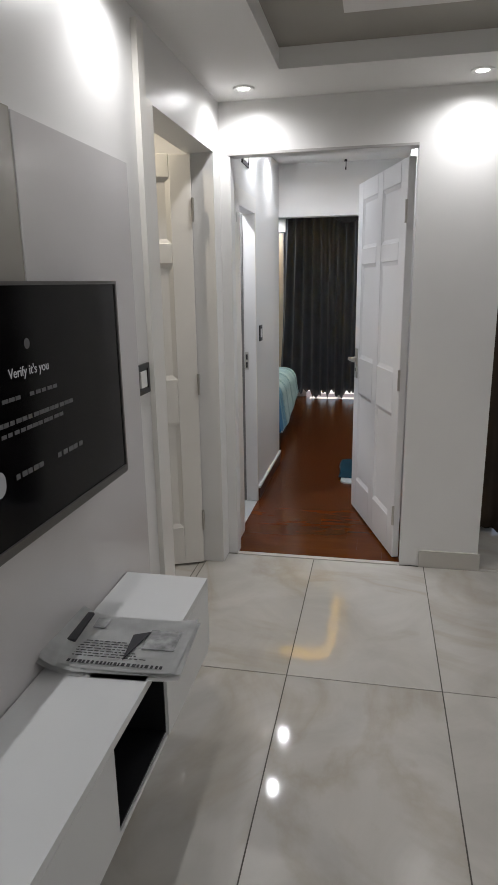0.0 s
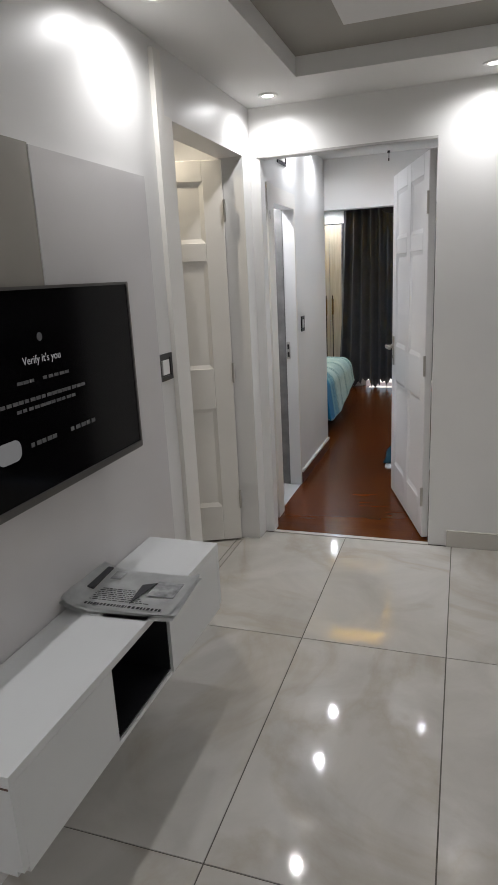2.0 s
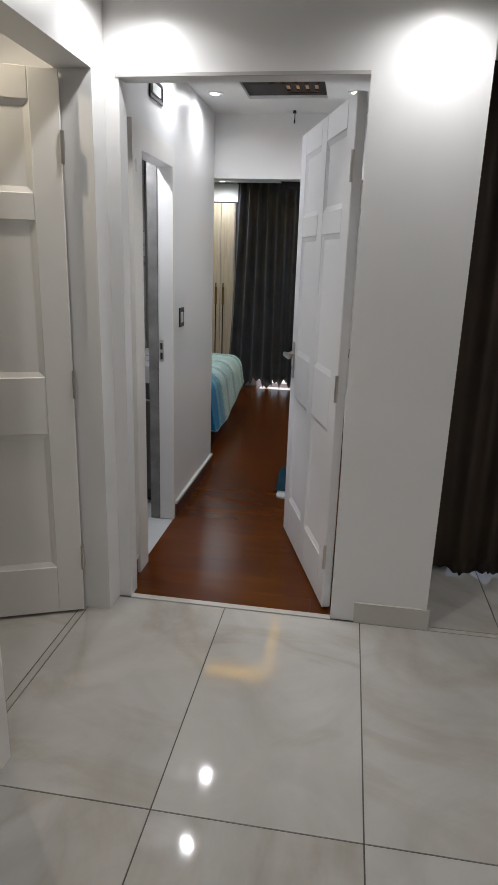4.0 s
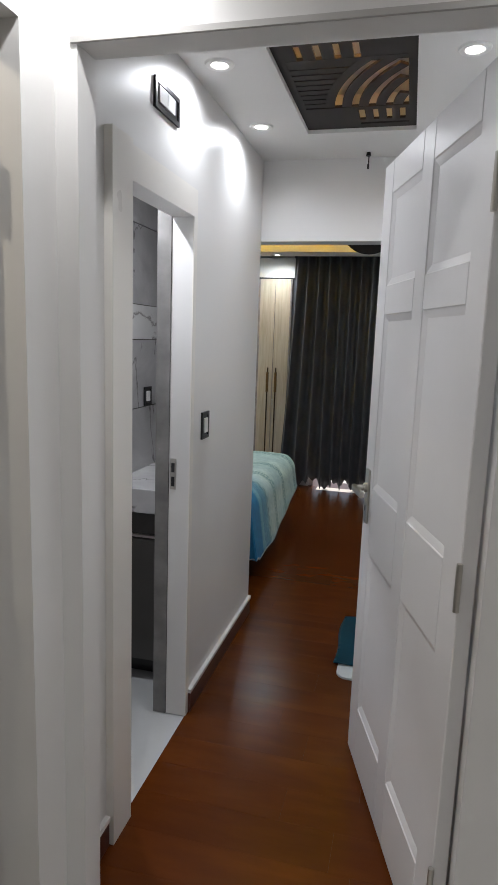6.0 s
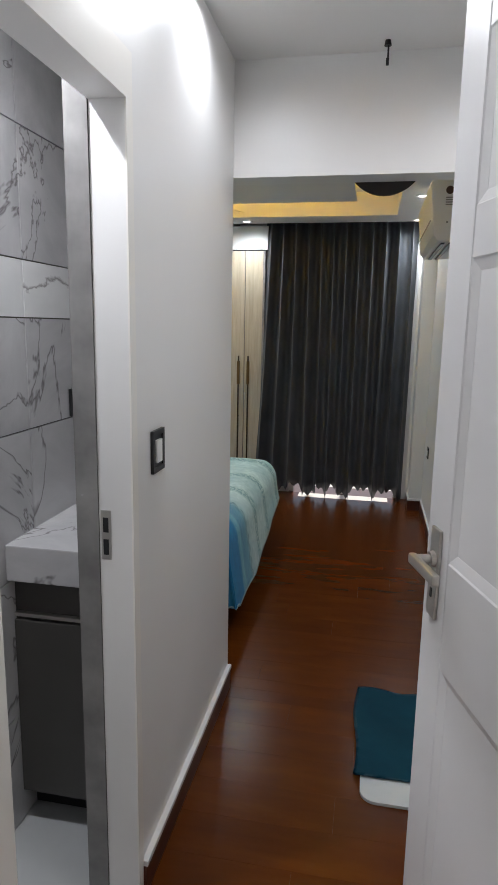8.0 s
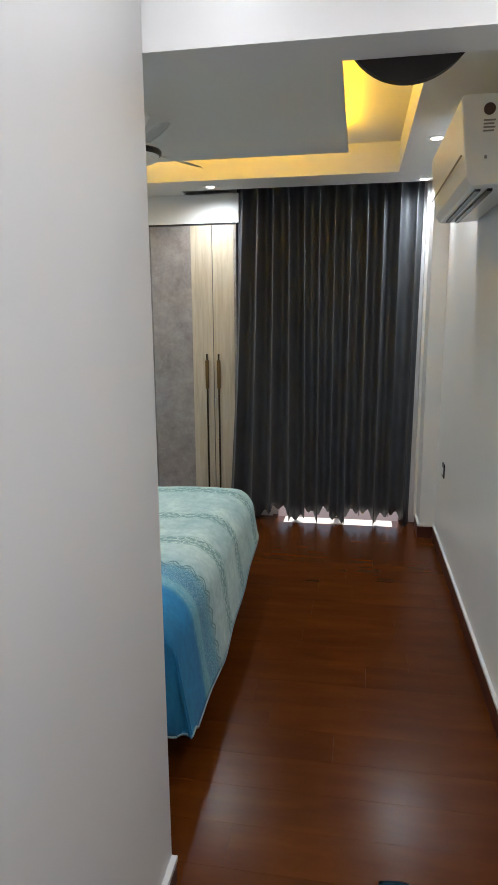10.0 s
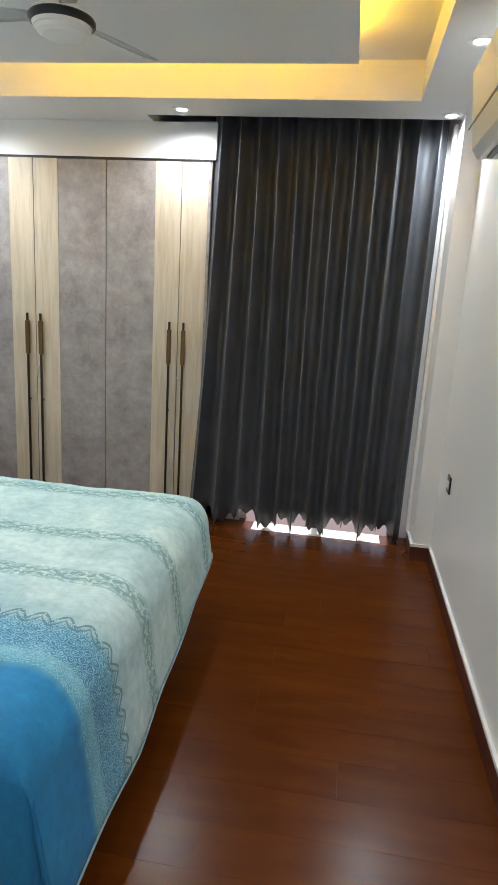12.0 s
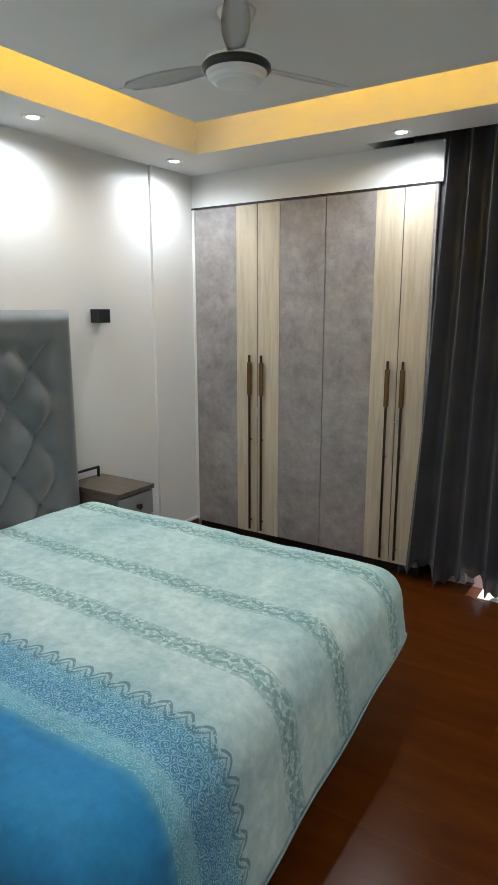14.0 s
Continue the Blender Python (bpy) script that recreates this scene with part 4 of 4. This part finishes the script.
# ---- bathroom ----
BXW = -1.0
bw = solid("wall_bathroom", boxes((BXW - 0.6, BXW - 0.008, 3.67, 5.40, 0, 2.29), (BXW, -0.636, YL - 0.14, 5.41, 0, 2.29)), GROUT, "grey veined marble tiled bathroom wall", "wall")
vz = [0, 0.35, 0.77, 1.185, 1.505, 1.665, 2.02, 2.29]
van = thing("vanity_unit", (-0.9, 4.95, 0), "dark vanity cabinet with a thick marble counter", "vanity")
part("counter", boxes((BXW, XLB - 0.004, 4.66, 5.46, 0.78, 0.885), bevel=0.004), MARBLE, van, "thick grey marble counter")
part("cabinet", boxes((BXW, XLB - 0.01, 4.70, 5.46, 0.10, 0.78)), VANITY, van)
part("drawer_front", boxes((BXW + 0.004, XLB - 0.014, 4.682, 4.70, 0.10, 0.655), bevel=0.002), VANITY, van)
part("handle_rail", boxes((BXW + 0.004, XLB - 0.014, 4.684, 4.70, 0.665, 0.675)), STEEL, van, "thin steel rail")
part("plinth", boxes((BXW, XLB - 0.01, 4.76, 5.46, 0, 0.10)), BLACK, van)
switch(5.10, 1.235, 0.08, 0.09, x=BXW + 0.004)

# ---- bedroom ----
# wardrobe
ward = thing("wardrobe", (-1.76, 8.9, 0), "four-door wardrobe in grey stone and pale maple laminate", "wardrobe")
W0, W1, WZ = BW + 0.02, -0.965, 2.125
part("carcass", boxes((W0, W1, YF + 0.02, 9.19, 0.07, WZ)), STONE, ward)
part("plinth", boxes((W0, W1, YF + 0.05, 9.19, 0, 0.07)), BLACK, ward)
part("top_shadow_gap", boxes((W0, W1, YF - 0.002, YF + 0.02, WZ, WZ + 0.012)), BLACK, ward)
part("filler", boxes((W0, W1 + 0.02, YF + 0.004, 9.19, WZ + 0.012, H_BED - 0.001)), PAINT, ward, "white painted board above the wardrobe")
part("side_strip", boxes((W0, W0 + 0.02, YF, YF + 0.02, 0.07, WZ)), PAINT, ward)
for x0, x1, flip in ((W0 + 0.021, -2.038, 0), (-2.035, -1.588, 1), (-1.585, -1.137, 0), (-1.134, W1, 1)):
    d = part("door", boxes((x0 + 0.001, x1 - 0.001, YF + 0.0012, YF + 0.02, 0.075, WZ - 0.002)), STONE, ward, "grey stone laminate door")
    w = 0.152
    a, c = (x1 - w, x1 - 0.001) if not flip else (x0 + 0.001, x0 + w)
    part("panel", boxes((a, c, YF - 0.003, YF + 0.001, 0.075, WZ - 0.002)), MAPLE, d, "pale maple strip")
    hx = x1 - 0.045 if not flip else x0 + 0.038
    h0 = part("handle", boxes((hx - 0.006, hx + 0.006, YF - 0.030, YF - 0.018, 0.10, 1.235), bevel=0.002), BRONZE, d, "long slim bronze handle")
    for z in (0.16, 0.7, 1.17):
        part("standoff", boxes((hx - 0.004, hx + 0.004, YF - 0.018, YF - 0.003, z - 0.006, z + 0.006)), BRONZE, h0)
    part("grip", boxes((hx - 0.012, hx + 0.012, YF - 0.034, YF - 0.014, 0.985, 1.19), bevel=0.004), BRASS, h0, "aged brass grip")
for x in (-2.036, -1.136):
    k = thing("wardrobe_key", (x, YF, 0.9), "small key with a ring hanging in the wardrobe lock", "key", "wardrobe keys")
    bm = bmesh.new()
    cyl(bm, (x + 0.012, YF - 0.010, 0.905), 0.008, 0.008, 0.014, "y", 14)
    part("lock", bm, STEEL, k)
    part("key", boxes((x + 0.009, x + 0.015, YF - 0.02, YF - 0.016, 0.85, 0.905), bevel=0.001), STEEL, k)


# bed
def bedspread():
    """A draped cover: a soft slab whose uv runs over the top and down its sides. Gives the cloth and its stitched hem."""
    x0, x1, y0, y1, zt = -2.40, -0.645, 5.88, 7.53, 0.575
    rx, ry0, ry1 = 0.15, 0.09, 0.15
    bm, hem = bmesh.new(), bmesh.new()
    uv = bm.loops.layers.uv.new("UVMap")

    def roll(s, lo, hi, r0, r1):
        """Maps arc length s to the place across and the height below the top."""
        flat = (hi - lo) - r0 - r1
        if s < 0:
            q, s2 = r0 * math.pi / 2, -s
            if s2 < q:
                return lo + r0 - r0 * math.sin(s2 / r0), r0 - r0 * math.cos(s2 / r0)
            return lo - 0.06 * (s2 - q), r0 + (s2 - q)
        if s > flat:
            q, s2 = r1 * math.pi / 2, s - flat
            if s2 < q:
                return hi - r1 + r1 * math.sin(s2 / r1), r1 - r1 * math.cos(s2 / r1)
            return hi + 0.15 * (s2 - q), r1 + (s2 - q)
        return lo + r0 + s, 0.0
    fx, fy = (x1 - x0) - 2 * rx, (y1 - y0) - ry0 - ry1
    nx, ny = 96, 104
    smax = fx + rx * math.pi / 2 + 0.28
    tmin, tmax = -ry0 * math.pi / 2 - 0.30, fy + ry1 * math.pi / 2 + 0.22
    grid = []
    for i in range(nx + 1):
        row = []
        for j in range(ny + 1):
            t = tmin + (tmax - tmin) * j / ny
            y, dy = roll(t, y0, y1, ry0, ry1)
            s = (smax - 0.16 * min(1.0, max(0.0, (y - 6.4) / 1.1))) * i / nx
            x, dx = roll(s, x0, x1, rx, rx)
            near = t < 0
            drop = max(dx, dy) + (0.18 * min(dx, dy) if min(dx, dy) > 1e-6 else 0)
            k = min(1.0, min(dx, dy) / 0.25) if dx > 0 and dy > 0 else 0.0
            # far corner tucks in; near corner hangs out as a pointed fold
            x -= (0.0 if near else 0.055) * k
            y += (0.045 if near else -0.055) * k
            lim = 0.46 - 0.16 * max(0, (y - 6.4) / 1.1)
            if near:
                lim = 0.21 + 0.19 * min(1.0, max(0.0, (x + 0.98) / 0.30)) + 0.012 * math.sin(9 * x)
            z = zt - min(drop, lim)
            z += (noise.noise((x * 3, y * 3, 0.3)) * 0.012 + noise.noise((x * 9, y * 9, 2.3)) * 0.004) * (1.0 if drop < 0.12 else 0.4)
            if dx > rx:
                x += 0.003 * math.sin(y * 13) * min(1, (dx - rx) / 0.2)
            if dy > 0.1:
                y += 0.014 * noise.noise((x * 7, 1.7, z * 2)) * min(1, (dy - 0.1) / 0.15)
            row.append((bm.verts.new((x, y, z)), s, t - tmin))
        grid.append(row)
    for i in range(nx):
        for j in range(ny):
            c = (grid[i][j], grid[i + 1][j], grid[i + 1][j + 1], grid[i][j + 1])
            f = bm.faces.new([k[0] for k in c])
            for loop, k in zip(f.loops, c):
                loop[uv].uv = (k[1], k[2])
    # rolled hem: a thin tube along the three free edges
    edge = [grid[i][0][0].co for i in range(nx + 1)] + [grid[nx][j][0].co for j in range(1, ny + 1)] + [grid[i][ny][0].co for i in range(nx - 1, -1, -1)]
    rings = []
    for p in edge:
        rings.append([hem.verts.new((p.x + 0.004 * ox, p.y + 0.004 * oy, p.z + 0.004 * oz)) for ox, oy, oz in ((1, 1, 0), (0, 0, 1), (-1, -1, 0), (0, 0, -1))])
    for a, c in zip(rings, rings[1:]):
        for k in range(4):
            hem.faces.new((a[k], a[(k + 1) % 4], c[(k + 1) % 4], c[k]))
    bmesh.ops.recalc_face_normals(hem, faces=hem.faces)
    return bm, hem


bed = thing("bed", (-1.55, 6.7, 0), "double bed with a tall tufted grey velvet headboard", "bed")
part("base", boxes((-2.40, -0.755, 5.92, 7.30, 0.06, 0.30), bevel=0.01), BEDBASE, bed, "pale grey upholstered bed base")
part("mattress", boxes((-2.40, -0.76, 5.93, 7.42, 0.30, 0.53), bevel=0.04), SWITCH, bed)
for x in (-2.30, -0.86):
    for y in (6.0, 7.22):
        part("leg", boxes((x - 0.03, x + 0.03, y - 0.03, y + 0.03, 0, 0.06)), BLACK, bed)


def headboard():
    x, y0, y1, z0, z1 = -2.445, 5.93, 7.490, 0.30, 1.51
    bm = bmesh.new()
    ny, nz = 92, 72
    px, pz = 0.135, 0.17
    grid = []
    for i in range(ny + 1):
        row = []
        for j in range(nz + 1):
            y, z = y0 + (y1 - y0) * i / ny, z0 + (z1 - z0) * j / nz
            a, c = (y - 6.70) / px + (z - 0.9) / pz, (y - 6.70) / px - (z - 0.9) / pz
            d = abs(math.sin(math.pi * a / 2) * math.sin(math.pi * c / 2)) ** 0.5
            edge = min(y - y0, y1 - y, z1 - z)
            inner = min(1.0, max(0.0, (edge - 0.14) / 0.05))
            rim = max(0.0, 1 - edge / 0.05)
            row.append(bm.verts.new((x + 0.065 * (inner * d + (1 - inner) * 0.8) - 0.05 * rim ** 2, y, z)))
        grid.append(row)
    for i in range(ny):
        for j in range(nz):
            bm.faces.new((grid[i][j], grid[i + 1][j], grid[i + 1][j + 1], grid[i][j + 1]))
    box(bm, BW + 0.002, x, y0, y1, 0.10, z1)
    return bm


hb = part("headboard", headboard(), VELVET, bed, "tufted grey velvet headboard", smooth=True)
bm = bmesh.new()
for i in range(-5, 6):
    for j in range(-4, 5):
        y, z = 6.70 + i * 0.135, 0.9 + j * 0.17
        if (i + j) % 2 == 0 and 6.06 < y < 7.36 and 0.50 < z < 1.40:
            bmesh.ops.create_uvsphere(bm, u_segments=10, v_segments=6, radius=0.012, matrix=pose(-2.437, y, z))
part("buttons", bm, VELVET, hb, "", smooth=True)
cover = thing("bedspread", (-1.55, 6.7, 0.55), "blue and mint printed cotton bedspread hanging over the bed", "bedspread")
cloth, hem_roll = bedspread()
cv = part("cloth", cloth, BEDSPREAD, cover, smooth=True)
part("hem", hem_roll, HEMCLOTH, cover, "pale blue-grey rolled hem", smooth=True)
sol = cv.modifiers.new("thickness", "SOLIDIFY")
sol.thickness = 0.008

# nightstand
ns = thing("nightstand", (-2.33, 7.61, 0), "grey-brown wooden nightstand with a black metal rail", "nightstand")
nx0, nx1, ny0, ny1 = BW + 0.02, -2.145, 7.485, 7.745
part("top", boxes((nx0, nx1 + 0.006, ny0, ny1 + 0.006, 0.575, 0.600), bevel=0.003), NIGHT, ns)
part("carcass", boxes((nx0, nx1 - 0.018, ny0 + 0.004, ny1, 0.08, 0.575)), NIGHT, ns)
dr = part("drawer", boxes((nx1 - 0.018, nx1, ny0 + 0.008, ny1 - 0.004, 0.44, 0.568), bevel=0.002), GREYFRONT, ns, "grey drawer front")
part("drawer", boxes((nx1 - 0.018, nx1, ny0 + 0.008, ny1 - 0.004, 0.10, 0.432), bevel=0.002), NIGHT, ns)
bm = bmesh.new()
cyl(bm, (nx1 + 0.010, 7.625, 0.505), 0.012, 0.016, 0.020, "x", 16)
part("knob", bm, BRONZE, dr, "dark round knob")
part("rail", boxes((nx0 + 0.03, nx0 + 0.042, ny0 + 0.03, ny0 + 0.042, 0.60, 0.66), (nx0 + 0.03, nx0 + 0.042, ny1 - 0.06, ny1 - 0.048, 0.60, 0.66), (nx0 + 0.03, nx0 + 0.042, ny0 + 0.03, ny1 - 0.048, 0.648, 0.66)), BLACK, ns, "black metal rail")
for y in (ny0 + 0.03, ny1 - 0.03):
    for x in (nx0 + 0.03, nx1 - 0.04):
        part("leg", boxes((x - 0.015, x + 0.015, y - 0.015, y + 0.015, 0, 0.08)), BLACK, ns)

wb = thing("wall_light", (BW, 7.785, 1.48), "small black box-shaped wall light, unlit", "wall light")
part("body", boxes((BW, BW + 0.07, 7.745, 7.825, 1.442, 1.515), bevel=0.004), BLACK, wb)
part("lens", boxes((BW + 0.012, BW + 0.06, 7.755, 7.815, 1.439, 1.442)), SWITCH, wb)

# ceiling fan
FX, FY = -1.093, 7.02
fan = thing("ceiling_fan", (FX, FY, 2.2), "white ceiling fan with a dark ringed round motor, at rest", "ceiling fan")
bm = bmesh.new()
cyl(bm, (FX, FY, 2.30), 0.014, 0.014, 0.13, "z", 14)
part("rod", bm, AC_WHITE, fan)
part("canopy", lathe(bmesh.new(), (FX, FY, 2.365), [(0.012, -0.055), (0.03, -0.05), (0.055, -0.01), (0.058, 0.0)], 24), AC_WHITE, fan, smooth=True)
part("motor", lathe(bmesh.new(), (FX, FY, 2.205), [(0.0104, 0.05), (0.0522, 0.045), (0.0914, 0.03), (0.0974, 0.018)], 36), AC_WHITE, fan, smooth=True)
part("ring", lathe(bmesh.new(), (FX, FY, 2.205), [(0.0974, 0.018), (0.1027, 0.012), (0.1027, 0.0), (0.0957, -0.006)], 36), BLACK, fan, "dark metal ring", smooth=True)
bowl = part("bowl", lathe(bmesh.new(), (FX, FY, 2.205), [(0.0922, -0.004), (0.0870, -0.016), (0.0818, -0.018), (0.0766, -0.028), (0.0609, -0.036), (0.0261, -0.040), (0.0017, -0.041)], 36), AC_WHITE, fan, "ribbed white bottom bowl", smooth=False)
for k in range(3):
    a = radians(64 + 120 * k)
    bm = bmesh.new()
    grid = []
    for i in range(13):
        s = i / 12
        d = 0.10 + 0.36 * s
        w = 0.012 + 0.014 * math.sin(math.pi * min(1, s * 1.15)) + (0.012 if s < 0.9 else -0.01)
        grid.append([bm.verts.new((d, o * w, 0.012 + o * w * 0.2)) for o in (-1, -0.3, 0.4, 1)])
    for g0, g1 in zip(grid, grid[1:]):
        for q in range(3):
            bm.faces.new((g0[q], g1[q], g1[q + 1], g0[q + 1]))
    bmesh.ops.solidify(bm, geom=bm.faces[:], thickness=0.004)
    part("blade", bm, CEIL, fan, m=Matrix.Translation((FX, FY, 2.215)) @ pose(0, 0, 0, 0, 0, math.degrees(a)), smooth=True)

# air conditioner
ac = thing("air_conditioner", (0.33, 7.0, 1.93), "white split air conditioner mounted high on the wall", "air conditioner")
prof = [(XR - 0.001, 1.93), (XR - 0.001, 2.215), (0.222, 2.215), (0.212, 2.20), (0.240, 1.955), (0.262, 1.925)]
bm = bmesh.new()
ea = [bm.verts.new((x, 6.53, z)) for x, z in prof]
eb = [bm.verts.new((x, 7.42, z)) for x, z in prof]
bm.faces.new(ea)
bm.faces.new(eb[::-1])
for k in range(len(prof)):
    bm.faces.new((ea[k], ea[(k + 1) % 6], eb[(k + 1) % 6], eb[k]))
bmesh.ops.recalc_face_normals(bm, faces=bm.faces)
body = part("body", bm, AC_WHITE, ac)
soft_edges(body, 0.006, 2)
for x in (0.285, 0.325):
    part("louvre_slot", boxes((x, x + 0.018, 6.60, 7.36, 1.918, 1.9275)), BLACK, body, "dark air slot")
part("front_seam", boxes((0.2185, 0.224, 6.528, 7.422, 2.02, 2.024)), GREYFRONT, body)
bm = bmesh.new()
cyl(bm, (0.305, 6.528, 2.165), 0.019, 0.019, 0.003, "y", 24)
badge = part("badge", bm, BADGE, body, "round red-brown rating badge")
for k in range(4):
    part("text_line", boxes((0.288, 0.326 - 0.004 * (k % 2), 6.527, 6.530, 2.128 - 0.011 * k, 2.133 - 0.011 * k)), GREYFRONT, body)
part("screw_cover", boxes((0.297, 0.305, 6.527, 6.530, 2.01, 2.02)), GREYFRONT, body)
sock = thing("wall_socket", (XR, 8.05, 0.55), "small black-framed wall socket", "socket")
part("frame", boxes((XR - 0.008, XR, 8.02, 8.10, 0.515, 0.60), bevel=0.002), BLACK, sock)
part("insert", boxes((XR - 0.010, XR - 0.008, 8.035, 8.085, 0.535, 0.575)), SWITCH, sock)

# ---- laid pieces: bathroom wall tiles, floor tiles, planks ----
tiles = {}


def piece(name, key, sx, sy, sz, centre, material, parent, bevel=0.0012):
    if key not in tiles:
        tiles[key] = mesh_of(name, boxes((-sx / 2, sx / 2, -sy / 2, sy / 2, -sz / 2, sz / 2), bevel=0.0), material)
    ob = new(name, tiles[key])
    ob.parent = parent
    ob.location = centre
    return ob


for j, (z0, z1) in enumerate(zip(vz, vz[1:])):
    for y0, y1 in ((3.66, 4.24), (4.24, 4.82), (4.82, 5.4)):
        piece("tile", ("bath", j), 0.008, 0.576, z1 - z0 - 0.004, (BXW - 0.004, (y0 + y1) / 2, (z0 + z1) / 2), VEINED if j == 4 else MARBLE, bw)

JX, JY, TW, TH = -0.06, 2.477, 0.598, 1.122


def clip_tile(x0, x1, y0, y1, regions):
    for a, c, d, e in regions:
        u0, u1, v0, v1 = max(x0, a), min(x1, c), max(y0, d), min(y1, e)
        if u1 - u0 > 0.01 and v1 - v0 > 0.01:
            yield u0, u1, v0, v1


g = 0.0045
for i in range(-5, 7):
    for j in range(-5, 3):
        for u0, u1, v0, v1 in clip_tile(JX + TW * i, JX + TW * (i + 1), JY + TH * j, JY + TH * (j + 1), ((XLB, 3.0, -3.0, YB - 0.012), (0.815, 3.0, YB - 0.012, 4.3), (-2.56, XLB, 1.2, 3.56))):
            sx, sy = u1 - u0 - g, v1 - v0 - g
            piece("tile", ("f", round(sx, 3), round(sy, 3)), sx, sy, 0.006, ((u0 + u1) / 2, (v0 + v1) / 2, -0.003), TILE, floor_tiled)

rnd = random.Random(5)
PW, PL = 0.155, 1.21
y = YB - 0.0
k = 0
while y < 9.18:
    off = rnd.uniform(0, PL)
    x = -2.56 - off
    while x < XR:
        for u0, u1, v0, v1 in clip_tile(x, x + PL, y, y + PW, ((XL, XR, YB + 0.02, 5.515), (BW, XR, 5.515, 8.584), (BW, -0.62, 8.584, 8.72), (0.17, XR, 8.584, 8.72), (BW, -0.85, 8.72, 9.2))):
            sx, sy = u1 - u0 - 0.0007, v1 - v0 - 0.0007
            piece("plank", ("p", round(sx, 3), round(sy, 3)), sx, sy, 0.006, ((u0 + u1) / 2, (v0 + v1) / 2, -0.003), WOODF, floor_wood)
        x += PL
    y += PW
